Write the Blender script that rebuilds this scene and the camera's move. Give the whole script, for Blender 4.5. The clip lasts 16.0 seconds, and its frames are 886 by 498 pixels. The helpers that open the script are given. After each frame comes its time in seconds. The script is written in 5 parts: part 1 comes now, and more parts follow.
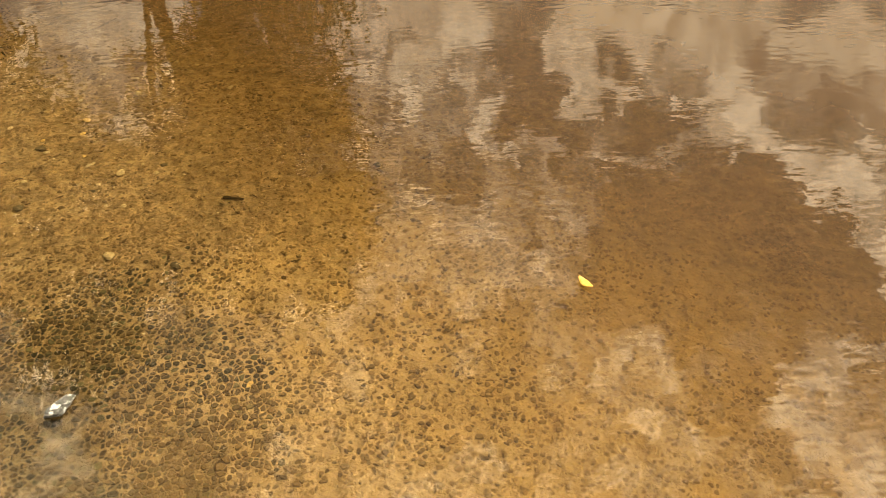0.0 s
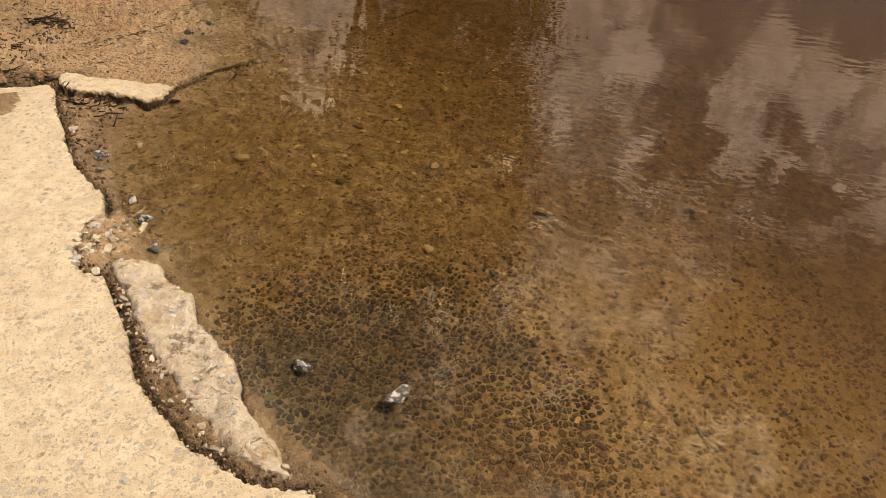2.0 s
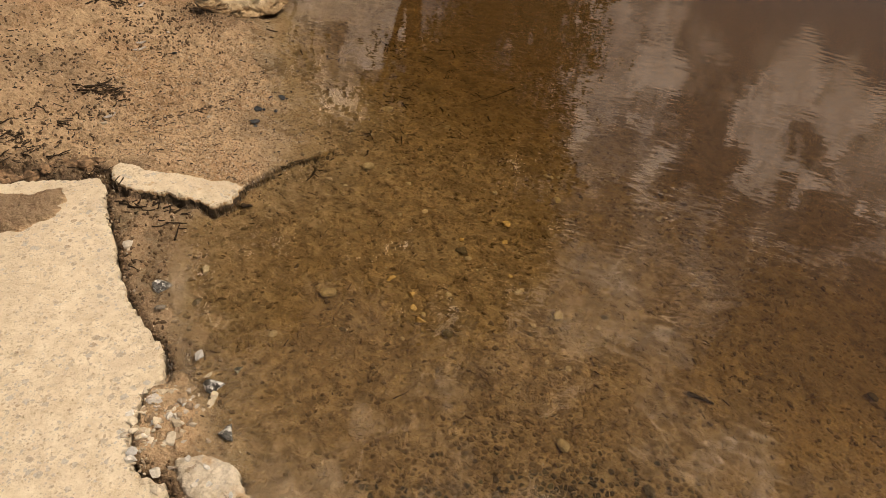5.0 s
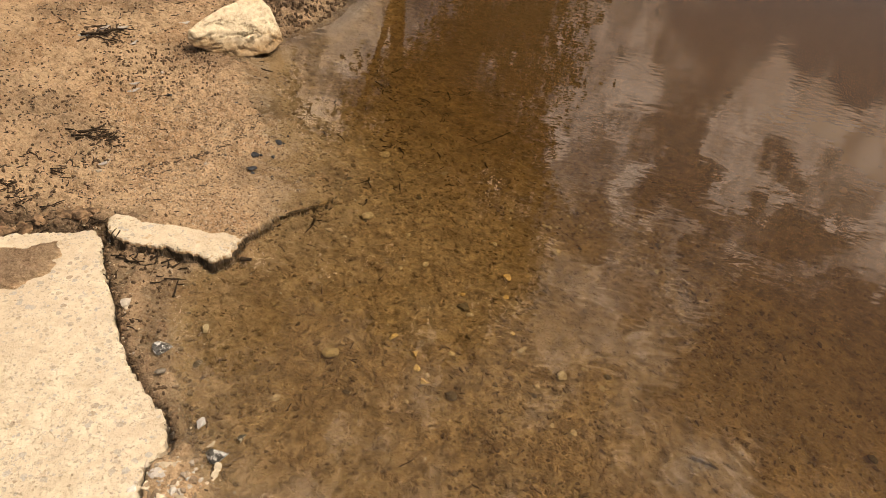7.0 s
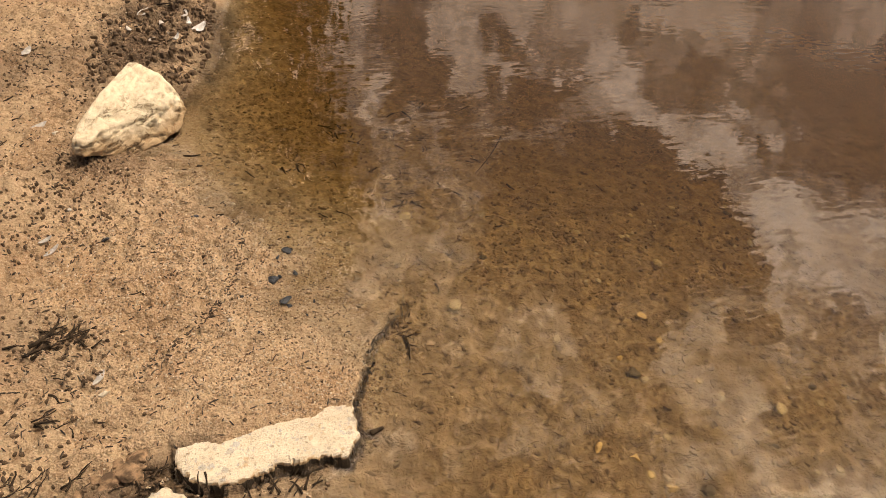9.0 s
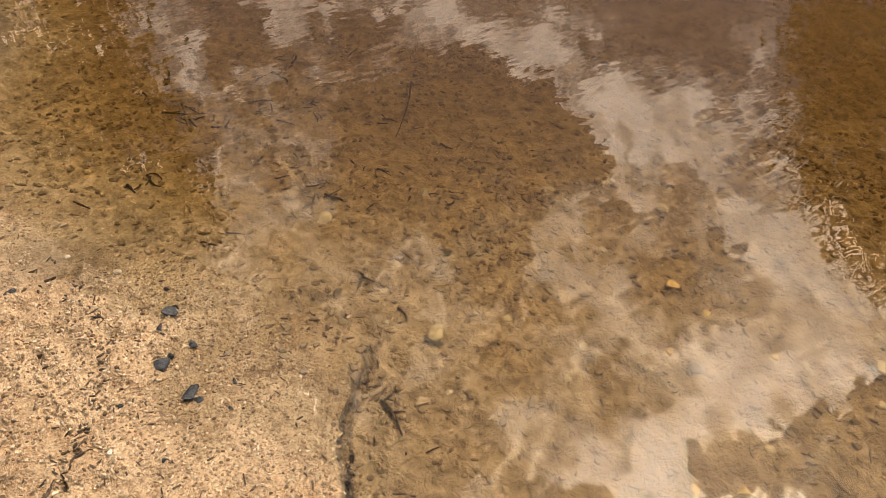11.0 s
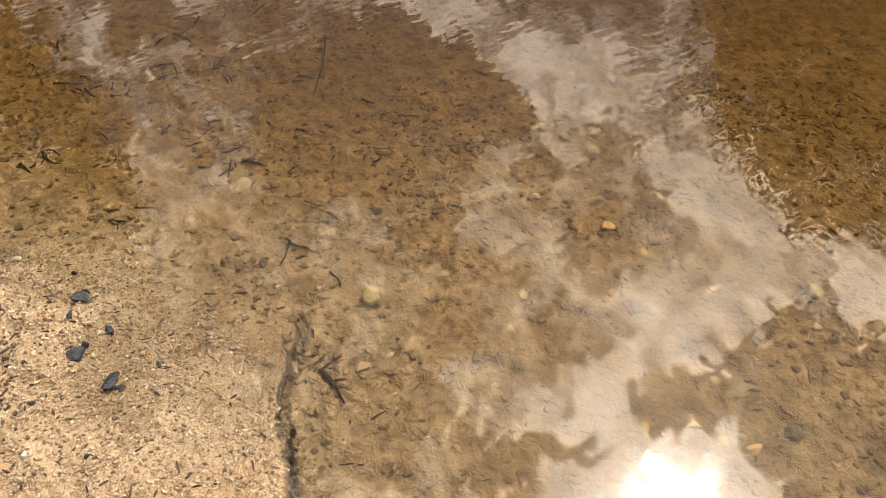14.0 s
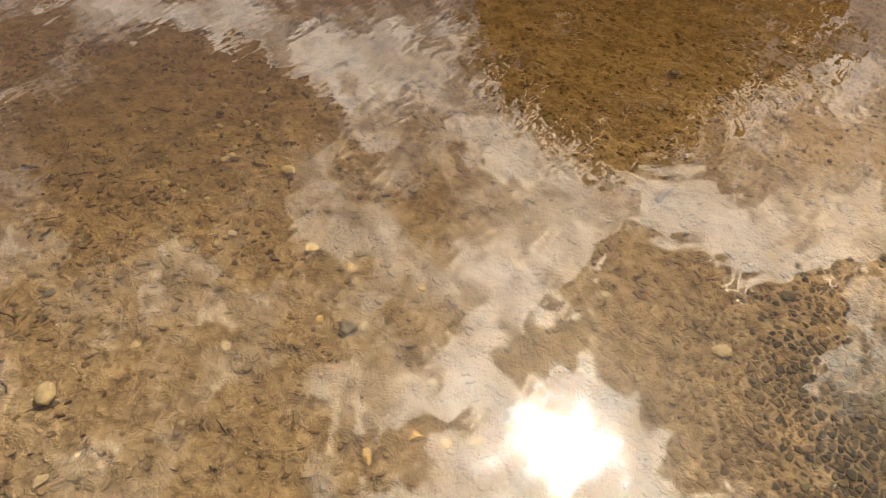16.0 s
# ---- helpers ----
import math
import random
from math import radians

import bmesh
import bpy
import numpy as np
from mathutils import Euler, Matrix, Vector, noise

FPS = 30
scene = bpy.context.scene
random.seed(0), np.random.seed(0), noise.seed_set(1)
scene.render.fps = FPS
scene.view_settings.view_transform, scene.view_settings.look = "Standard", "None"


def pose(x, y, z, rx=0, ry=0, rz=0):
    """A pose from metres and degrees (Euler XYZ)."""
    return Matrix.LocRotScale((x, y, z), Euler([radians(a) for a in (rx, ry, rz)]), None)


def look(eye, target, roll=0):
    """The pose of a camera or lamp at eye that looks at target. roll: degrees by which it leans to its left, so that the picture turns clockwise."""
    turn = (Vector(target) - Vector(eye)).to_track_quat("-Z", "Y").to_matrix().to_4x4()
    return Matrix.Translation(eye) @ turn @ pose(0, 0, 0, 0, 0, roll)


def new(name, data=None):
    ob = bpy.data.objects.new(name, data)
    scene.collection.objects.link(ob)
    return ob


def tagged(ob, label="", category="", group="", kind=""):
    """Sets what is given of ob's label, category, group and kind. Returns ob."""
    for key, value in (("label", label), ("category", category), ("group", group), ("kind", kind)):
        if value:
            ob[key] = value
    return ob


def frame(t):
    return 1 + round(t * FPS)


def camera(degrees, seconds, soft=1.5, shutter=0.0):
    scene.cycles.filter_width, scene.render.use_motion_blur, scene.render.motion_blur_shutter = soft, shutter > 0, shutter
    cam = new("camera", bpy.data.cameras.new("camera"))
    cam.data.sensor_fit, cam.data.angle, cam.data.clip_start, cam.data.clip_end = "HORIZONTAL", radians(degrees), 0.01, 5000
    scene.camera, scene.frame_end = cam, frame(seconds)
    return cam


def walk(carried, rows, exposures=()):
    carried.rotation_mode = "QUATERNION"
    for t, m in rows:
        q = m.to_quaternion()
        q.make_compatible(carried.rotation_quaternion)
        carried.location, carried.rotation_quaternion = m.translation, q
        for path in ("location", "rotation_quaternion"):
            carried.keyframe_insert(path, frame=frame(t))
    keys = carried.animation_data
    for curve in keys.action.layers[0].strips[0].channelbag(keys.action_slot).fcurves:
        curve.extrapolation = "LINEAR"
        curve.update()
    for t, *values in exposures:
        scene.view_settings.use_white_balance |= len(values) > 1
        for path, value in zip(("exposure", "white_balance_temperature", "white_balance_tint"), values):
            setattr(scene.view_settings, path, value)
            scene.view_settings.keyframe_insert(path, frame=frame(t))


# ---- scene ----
cam = camera(64.2, 16.0, soft=0.8)
PATH = [
    (0, (1.47, -1.684, 1.264), (1.545, -0.217, -0.093), -0.9),
    (0.5, (1.402, -1.737, 1.247), (1.364, -0.319, -0.163), -0.1),
    (1, (1.27, -1.727, 1.207), (1.247, -0.35, -0.243), 1.9),
    (1.5, (1.069, -1.682, 1.239), (0.88, -0.255, -0.149), 1.7),
    (2, (0.93, -1.638, 1.241), (0.67, -0.17, -0.092), 3.4),
    (2.5, (0.835, -1.599, 1.234), (0.543, -0.138, -0.101), 4.1),
    (3, (0.769, -1.501, 1.227), (0.354, -0.068, -0.105), 4.1),
    (3.5, (0.713, -1.363, 1.251), (0.255, 0.089, -0.046), 2.8),
    (3.7, (0.684, -1.338, 1.243), (0.272, 0.129, -0.053), 3.7),
    (5.8, (0.479, -1.092, 1.318), (0.195, 0.356, -0.032), 6.2),
    (6, (0.479, -1.088, 1.327), (0.184, 0.378, -0.001), 6.1),
    (6.5, (0.464, -1.084, 1.338), (0.18, 0.392, 0.019), 6.2),
    (7, (0.424, -1.095, 1.357), (0.183, 0.4, 0.051), 7.9),
    (7.5, (0.322, -1.06, 1.358), (0.277, 0.427, 0.021), 7.5),
    (8, (0.124, -0.944, 1.318), (0.16, 0.532, -0.031), 10.6),
    (8.5, (-0.138, -0.738, 1.319), (-0.004, 0.678, -0.087), 5.3),
    (9, (-0.419, -0.576, 1.31), (-0.059, 0.811, -0.085), 3.7),
    (9.5, (-0.479, -0.375, 1.283), (-0.027, 0.972, -0.125), 2.2),
    (10, (-0.47, -0.227, 1.184), (0.114, 1.04, -0.249), 2.7),
    (10.2, (-0.442, -0.179, 1.135), (0.194, 1.035, -0.321), 1.9),
    (12.3, (-0.463, -0.041, 0.973), (0.268, 1.051, -0.535), 4.6),
    (12.5, (-0.464, -0.044, 0.973), (0.287, 1.031, -0.537), 5.1),
    (13, (-0.455, -0.054, 0.968), (0.311, 0.985, -0.56), 5.3),
    (13.5, (-0.439, -0.053, 0.965), (0.341, 0.956, -0.575), 5.1),
    (14, (-0.43, -0.057, 0.961), (0.364, 0.92, -0.593), 4.7),
    (14.5, (-0.413, -0.069, 0.96), (0.432, 0.874, -0.589), 4.6),
    (15, (-0.338, -0.095, 0.957), (0.626, 0.734, -0.588), 7.0),
    (15.5, (-0.257, -0.144, 0.948), (0.795, 0.599, -0.582), 6.5),
    (16, (-0.197, -0.168, 0.965), (0.91, 0.482, -0.569), 6.9),
]

# ---- exposure, world and sun ----
EXPOSURES = [(0.0, -0.19, 8300, -2), (0.5, -0.12, 8300, -3), (1.0, -0.40, 8600, 7), (1.5, -0.84, 8300, 11), (2.0, -1.26, 7700, 11), (3.0, -1.5, 7450, 11), (3.7, -1.6, 7450, 11),
             (6.0, -1.2, 7400, 11), (9.0, -1.0, 7300, 12), (10.2, -0.74, 7250, 11), (12.3, -0.48, 6450, 6), (13.4, -0.46, 6420, 5), (14.7, -0.54, 6380, 5), (16.0, -0.40, 6300, 4)]
walk(cam, [(t, look(eye, target, roll)) for t, eye, target, roll in PATH], EXPOSURES)

SUN_AZ, SUN_EL = 83.0, 62.0          # azimuth from +y towards +x, elevation


def heading(az, el):
    a, e = radians(az), radians(el)
    return Vector((math.sin(a) * math.cos(e), math.cos(a) * math.cos(e), math.sin(e)))


sun_data = bpy.data.lights.new("sun", "SUN")
sun_data.energy, sun_data.angle, sun_data.color = 5.0, radians(0.53), (1.0, 0.93, 0.82)
sun = new("sun", sun_data)
sun.matrix_world = look(heading(SUN_AZ, SUN_EL) * 60, (0, 0, 0))


class Nodes:
    """Small help to wire nodes."""

    def __init__(self, nodes):
        self.t = nodes

    def n(self, kind, **values):
        node = self.t.nodes.new(kind)
        for key, value in values.items():
            if key.startswith("i_"):
                node.inputs[key[2:].replace("_", " ")].default_value = value
            elif key == "op":
                node.operation = value
        return node

    def link(self, a, b):
        self.t.links.new(a, b)

    def math(self, op, a, b=None, c=None, clamp=False):
        node = self.t.nodes.new("ShaderNodeMath")
        node.operation, node.use_clamp = op, clamp
        for i, v in enumerate((a, b, c)):
            if v is None:
                continue
            if isinstance(v, (int, float)):
                node.inputs[i].default_value = v
            else:
                self.link(v, node.inputs[i])
        return node.outputs[0]

    def noise(self, vec, scale, detail=4.0, rough=0.55, distort=0.0):
        node = self.t.nodes.new("ShaderNodeTexNoise")
        node.inputs["Scale"].default_value, node.inputs["Detail"].default_value = scale, detail
        node.inputs["Roughness"].default_value, node.inputs["Distortion"].default_value = rough, distort
        self.link(vec, node.inputs["Vector"])
        return node.outputs

    def vor(self, vec, scale, feature="F1", rand=1.0):
        node = self.t.nodes.new("ShaderNodeTexVoronoi")
        node.feature = feature
        node.inputs["Scale"].default_value, node.inputs["Randomness"].default_value = scale, rand
        self.link(vec, node.inputs["Vector"])
        return node.outputs

    def step(self, v, lo, hi, a=0.0, b=1.0, smooth=True):
        node = self.t.nodes.new("ShaderNodeMapRange")
        node.interpolation_type = "SMOOTHSTEP" if smooth else "LINEAR"
        self.link(v, node.inputs[0])
        for i, x in enumerate((lo, hi, a, b)):
            node.inputs[i + 1].default_value = x
        return node.outputs[0]

    def mix(self, fac, a, b, blend="MIX"):
        node = self.t.nodes.new("ShaderNodeMix")
        node.data_type, node.blend_type = "RGBA", blend
        for socket, v in ((node.inputs[0], fac), (node.inputs[6], a), (node.inputs[7], b)):
            if isinstance(v, (int, float)):
                socket.default_value = v
            elif isinstance(v, tuple):
                socket.default_value = (*v, 1.0)
            else:
                self.link(v, socket)
        return node.outputs[2]

    def ramp(self, v, stops):
        node = self.t.nodes.new("ShaderNodeValToRGB")
        el = node.color_ramp.elements
        while len(el) < len(stops):
            el.new(0.5)
        for e, (pos, col) in zip(el, stops):
            e.position, e.color = pos, (*col, 1.0)
        self.link(v, node.inputs[0])
        return node.outputs[0]

    def scaled(self, vec, sx, sy, sz, turn=0.0):
        node = self.t.nodes.new("ShaderNodeMapping")
        node.inputs["Scale"].default_value, node.inputs["Rotation"].default_value = (sx, sy, sz), (0, 0, radians(turn))
        self.link(vec, node.inputs[0])
        return node.outputs[0]

    def bump(self, height, strength, distance, normal=None):
        node = self.t.nodes.new("ShaderNodeBump")
        node.inputs["Strength"].default_value, node.inputs["Distance"].default_value = strength, distance
        self.link(height, node.inputs["Height"])
        if normal is not None:
            self.link(normal, node.inputs["Normal"])
        return node.outputs[0]


# azimuth, elevation and reach in degrees of the soft banks of cloud and the thin places, and how much each adds
SOFT_BANKS = [(72.6, 58.2, 8.5, 0.22), (15.4, 30, 7.2, 0.21), (41.8, 48.3, 7.3, 0.22), (38.6, 69.2, 8.4, 0.25), (35.7, 28.8, 6.9, 0.15), (75.2, 48.8, 6.8, 0.19),
              (98, 62.2, 7.7, 0.32), (53.3, 34.3, 3.1, 0.24), (-2.2, 21.1, 7.4, 0.21), (12.9, 47.5, 8.5, 0.08), (-17.9, 25.6, 3.0, 0.34), (-23, 41.5, 3.6, 0.12),
              (22, 23.9, 2.9, 0.20), (104.2, 50, 6.0, 0.19), (23.5, 39.7, 3.7, 0.12), (12.7, 54, 3.4, 0.12), (54.7, 53, 3.4, 0.06), (95.4, 30.6, 8.4, 0.11),
              (67.8, 39.5, 3.4, 0.20), (30.3, 23, 5.2, 0.24), (76, 65.7, 4.9, 0.25), (46.5, 42.8, 3.6, 0.31), (46.6, 32.6, 2.6, 0.27), (40.9, 41.7, 3.2, 0.05),
              (40.5, 62.9, 2.9, 0.19), (0.1, 60.5, 4.6, 0.13), (17.3, 34.8, 3.3, 0.10), (16.7, 23.6, 3.8, 0.31)]
THIN_PLACES = [(20.1, 27.5, 2.8, -0.30), (71.7, 53, 3.2, -0.43), (15.8, 36.2, 2.6, -0.30), (42.4, 53.6, 3.3, -0.23), (14, 55.3, 2.8, -0.44), (52.9, 45.4, 3.0, -0.18),
               (31.4, 27.8, 3.1, -0.27), (0.8, 56.4, 2.6, -0.25), (113.6, 51.8, 4.0, -0.32), (64.9, 24.2, 5.7, -0.24), (42.8, 35.5, 2.5, -0.15), (45.9, 44.1, 3.1, -0.39),
               (36.4, 65.9, 3.9, -0.18), (20.4, 45.4, 2.7, -0.11), (15.4, 26.8, 3.2, -0.40), (17.9, 19.8, 3.6, -0.19), (-22, 49.5, 4.6, -0.26), (6.5, 50.6, 3.0, -0.22), (15.5, 40.3, 3.0, -0.10), (-30, 52, 5.0, -0.2)]

# clouds and clear patches with a drawn edge: how much it adds, the softness of its lower and upper edge, and rows of azimuth, lowest and highest elevation
CLEAR_DOME = (-0.34, 0.35, 1.2, [(17.6, 39.2, 42.5), (19.8, 35.3, 43.6), (22.1, 34.4, 44.6), (24.3, 33.8, 45.4), (26.5, 33.4, 46.1), (28.7, 32.9, 46.9), (30.9, 32.5, 47.7), (33.2, 32.4, 49.4), (35.4, 32.7, 51.7), (37.6, 33.4, 53), (39.8, 34.7, 53.9), (42, 36.4, 43.1), (44.3, 37.9, 42), (46.5, 38.4, 40.5)])
CLEAR_CLEFT = (-0.3, 0.5, 0.8, [(7.8, 26.1, 30.1), (9.6, 24.3, 33.4), (11.3, 26.4, 33.6), (13.1, 30.7, 33.7), (14.9, 31.2, 33.7), (16.7, 30.7, 33.3), (18.5, 31, 33), (20.2, 30.1, 32.9), (22, 29.2, 33), (23.8, 29.9, 32.2), (25.6, 31.3, 31.5)])
CLEAR_BY_SUN = (-0.32, 0.35, 0.5, [(68.2, 57.1, 57.4), (71.5, 54.7, 59.4), (74.8, 53.5, 59.2), (78.1, 46.1, 57), (81.4, 44.3, 56.2), (84.7, 44.3, 55.9), (88, 44.7, 56), (91.3, 45.3, 56.4), (94.6, 44.5, 56.9), (97.9, 41.7, 58.2), (101.2, 37.5, 59.8), (104.5, 48.6, 58.8), (107.8, 50.4, 56.8), (111.1, 54.4, 54.7)])
CLEAR_HIGH = (-0.28, 0.5, 0.8, [(10.3, 67.8, 68), (12.9, 63.7, 68.2), (15.4, 62.4, 68.4), (18, 61.8, 68.6), (20.6, 61.3, 68.8), (23.1, 60.9, 69), (25.7, 60.5, 69.2), (28.3, 60.2, 69.4), (30.9, 59.9, 69.6), (33.4, 59.8, 69.8), (36, 59.6, 70), (38.6, 59.4, 70.2), (41.1, 59.2, 64.3), (43.7, 61.7, 62.1)])
CLEAR_STRIP = (-0.3, 0.4, 0.6, [(44.7, 70, 70), (46.9, 68.5, 69.8), (49, 67.1, 69.6), (51.1, 65.8, 69.4), (53.3, 65.2, 69.2), (55.4, 64.7, 69), (57.6, 64.1, 68.8), (59.7, 63.7, 68.6), (61.9, 63.6, 68.3), (64, 63.5, 64.9), (66.2, 63.5, 64.5), (68.3, 62.9, 64), (70.5, 62.4, 63.5), (72.6, 61.8, 61.9)])
CLEAR_SMALL = (-0.28, 0.6, 0.9, [(3.3, 54.5, 54.9), (5.3, 53.5, 57.8), (7.2, 52.4, 58.4), (9.2, 51.1, 58.4), (11.1, 49.7, 56.2), (13, 49.7, 54.4), (15, 49.8, 52.5)])
GREY_BASE = (-0.3, 1.2, 1.2, [(9, 8, 20), (12, 8, 21.5), (15, 8, 22.2), (18, 8, 22), (22, 8, 21), (26, 8, 19.5), (30, 8, 17), (34, 8, 15)])
CLEAR_BEHIND = (-0.2, 1.5, 1.5, [(42.8, 27, 28), (44.7, 23.9, 32.8), (46.6, 22.9, 33.3), (48.5, 21.9, 33.5), (50.4, 20.9, 33), (52.3, 23.6, 32.4), (54.2, 27, 31.6), (56.1, 30.5, 30.8)])
HEAPED_CLOUD = (0.2, 1, 0.3, [(11.9, 25.1, 26), (13.8, 24, 30.5), (15.6, 23.2, 30.3), (17.5, 23.1, 30.7), (19.3, 23.8, 30.4), (21.2, 26.3, 29.4), (23, 28.2, 28.4)])
CLOUD_BAND = (0.26, 1, 0.3, [(23.4, 29.4, 29.5), (25.8, 28.7, 30.6), (28.2, 28.7, 31.1), (30.6, 29.3, 31.6), (33, 29.9, 32), (35.4, 30.6, 32.5), (37.8, 30.8, 33.1), (40.2, 31.3, 34.7), (42.6, 32.9, 36.6), (45, 33.7, 38), (47.4, 34.2, 39.1), (49.8, 33.5, 39.2), (52.2, 32.9, 39.1), (54.6, 35.2, 36)])
BAND_END = (0.26, 0.6, 0.5, [(57.9, 37.3, 37.8), (59.6, 38.1, 40.7), (61.4, 38.8, 41.9), (63.2, 39.2, 42.7), (65, 39.1, 43.2), (66.8, 38.7, 43.8), (68.6, 38.4, 43.8), (70.4, 38.7, 43.4), (72.2, 39.4, 39.9)])
CLOUD_STREAK = (0.3, 0.5, 0.4, [(77.3, 40.6, 40.7), (79.1, 40, 41.7), (80.9, 39.5, 42.7), (82.7, 39, 43.5), (84.5, 38.4, 44), (86.3, 39.3, 44.3), (88.1, 40.2, 44.5), (89.9, 39.8, 44.7), (91.7, 39.2, 45), (93.5, 38.5, 45.2), (95.2, 37.5, 44.2), (97, 36.4, 42.6), (98.8, 35.4, 40.4), (100.6, 36.8, 37.3)])
CLOUD_TAIL = (0.26, 0.5, 0.4, [(62, 63, 63.6), (63.8, 55.8, 63.3), (65.5, 49.4, 63), (67.3, 49.1, 62.7), (69.1, 48.8, 62.5), (70.9, 49, 56.2), (72.7, 50, 55.4), (74.5, 51.1, 53.8), (76.3, 52.1, 52.3)])
CLOUD_FAR = (0.25, 1, 0.5, [(-31.2, 23.4, 23.7), (-29.4, 20.2, 23.3), (-27.6, 20.2, 23), (-25.8, 20.3, 23.3), (-24, 20.6, 23.8), (-22.2, 20.9, 23.9), (-20.4, 21.2, 23.6), (-18.5, 21.5, 22)])
CLOUD_BY_TREE = (0.24, 0.6, 0.8, [(-1.8, 31.4, 33.1), (0.4, 24.4, 30.7), (2.7, 23.3, 28.2), (4.9, 23.3, 27.5), (7.1, 23.3, 24)])
PATCHES = (CLEAR_DOME, CLEAR_CLEFT, CLEAR_BY_SUN, CLEAR_HIGH, CLEAR_STRIP, CLEAR_SMALL, GREY_BASE, CLEAR_BEHIND, HEAPED_CLOUD, CLOUD_BAND, BAND_END, CLOUD_STREAK, CLOUD_TAIL, CLOUD_FAR, CLOUD_BY_TREE)
world = bpy.data.worlds.new("sky")
scene.world = world
world.use_nodes = True
world.node_tree.nodes.clear()
T = Nodes(world.node_tree)
coord = T.n("ShaderNodeTexCoord").outputs["Generated"]
sky_tex = T.n("ShaderNodeTexSky")
sky_tex.sky_type, sky_tex.sun_disc = "NISHITA", False
sky_tex.sun_elevation, sky_tex.sun_rotation = radians(SUN_EL), radians(SUN_AZ)
warp = T.noise(coord, 13.0, 7.0, 0.66)
warp_c = T.n("ShaderNodeVectorMath", op="SUBTRACT")
T.link(warp[1], warp_c.inputs[0])
warp_c.inputs[1].default_value = (0.5, 0.5, 0.5)
warp_s = T.n("ShaderNodeVectorMath", op="SCALE")
T.link(warp_c.outputs[0], warp_s.inputs[0])
warp_s.inputs["Scale"].default_value = 0.18
warp_a = T.n("ShaderNodeVectorMath", op="ADD")
T.link(coord, warp_a.inputs[0])
T.link(warp_s.outputs[0], warp_a.inputs[1])
wisp = T.noise(coord, 46.0, 3.0, 0.55)
wisp_c = T.n("ShaderNodeVectorMath", op="SUBTRACT")
T.link(wisp[1], wisp_c.inputs[0])
wisp_c.inputs[1].default_value = (0.5, 0.5, 0.5)
wisp_s = T.n("ShaderNodeVectorMath", op="SCALE")
T.link(wisp_c.outputs[0], wisp_s.inputs[0])
wisp_s.inputs["Scale"].default_value = 0.06
wisp_a = T.n("ShaderNodeVectorMath", op="ADD")
T.link(warp_a.outputs[0], wisp_a.inputs[0])
T.link(wisp_s.outputs[0], wisp_a.inputs[1])
warp_n = T.n("ShaderNodeVectorMath", op="NORMALIZE")
T.link(wisp_a.outputs[0], warp_n.inputs[0])


def toward(vec, az, el):
    node = T.n("ShaderNodeVectorMath", op="DOT_PRODUCT")
    T.link(vec, node.inputs[0])
    node.inputs[1].default_value = heading(az, el)
    return node.outputs["Value"]


base = T.noise(warp_n.outputs[0], 5.0, 6.0, 0.58)[0]
field = T.step(base, 0.3, 0.7, 0.28, 0.44, smooth=False)
for az, el, radius, weight in SOFT_BANKS + THIN_PLACES:
    d = toward(warp_n.outputs[0], az, el)
    field = T.math("ADD", field, T.step(d, math.cos(radians(radius * 1.55)), math.cos(radians(radius * 0.25)), 0.0, weight))
way = T.n("ShaderNodeSeparateXYZ")
T.link(warp_n.outputs[0], way.inputs[0])
azimuth = T.math("MULTIPLY", T.math("ARCTAN2", way.outputs[0], way.outputs[1]), 180 / math.pi)
elevation = T.math("MULTIPLY", T.math("ARCSINE", way.outputs[2]), 180 / math.pi)


def outline(rows, k):
    """The elevation of a patch's edge over the azimuth."""
    a0, a1 = rows[0][0], rows[-1][0]
    along = T.step(azimuth, a0, a1, 0.0, 1.0, smooth=False)
    grey = T.ramp(along, [((r[0] - a0) / (a1 - a0), (r[k] / 90,) * 3) for r in rows])
    return T.math("MULTIPLY", grey, 90.0)


for weight, soft_low, soft_high, rows in PATCHES:
    above = T.step(T.math("SUBTRACT", elevation, outline(rows, 1)), -soft_low, soft_low)
    below = T.step(T.math("SUBTRACT", outline(rows, 2), elevation), -soft_high, soft_high)
    ends = T.math("MULTIPLY", T.step(azimuth, rows[0][0] - 1.4, rows[0][0] + 0.6), T.step(azimuth, rows[-1][0] - 0.6, rows[-1][0] + 1.4, 1.0, 0.0))
    field = T.math("ADD", field, T.math("MULTIPLY", T.math("MULTIPLY", above, below), T.math("MULTIPLY", ends, weight * 1.25)))
fine = T.noise(warp_n.outputs[0], 22.0, 6.0, 0.62, 0.5)[0]
billow = T.noise(warp_n.outputs[0], 11.0, 5.0, 0.6, 0.4)[0]
field = T.math("ADD", field, T.math("ADD", T.step(fine, 0.32, 0.68, -0.13, 0.13, smooth=False), T.step(billow, 0.32, 0.68, -0.15, 0.15, smooth=False)))
thick = T.math("MULTIPLY", T.math("POWER", T.math("MAXIMUM", T.math("SUBTRACT", field, 0.10), 0.0), 1.8), 1.2)
heaps = T.math("ADD", T.step(field, 0.355, 0.405, 0.0, 0.13), T.step(field, 0.50, 0.54, 0.0, 0.26))
front = toward(coord, 40, 25)
cover = T.math("MULTIPLY", T.math("ADD", T.math("ADD", thick, heaps), 0.05, clamp=True), T.step(front, -0.1, 0.5, 0.12, 1.0))
near_sun = toward(warp_n.outputs[0], SUN_AZ, SUN_EL)
glow = T.math("POWER", T.math("MAXIMUM", toward(coord, SUN_AZ, SUN_EL), 0.0), 26.0)
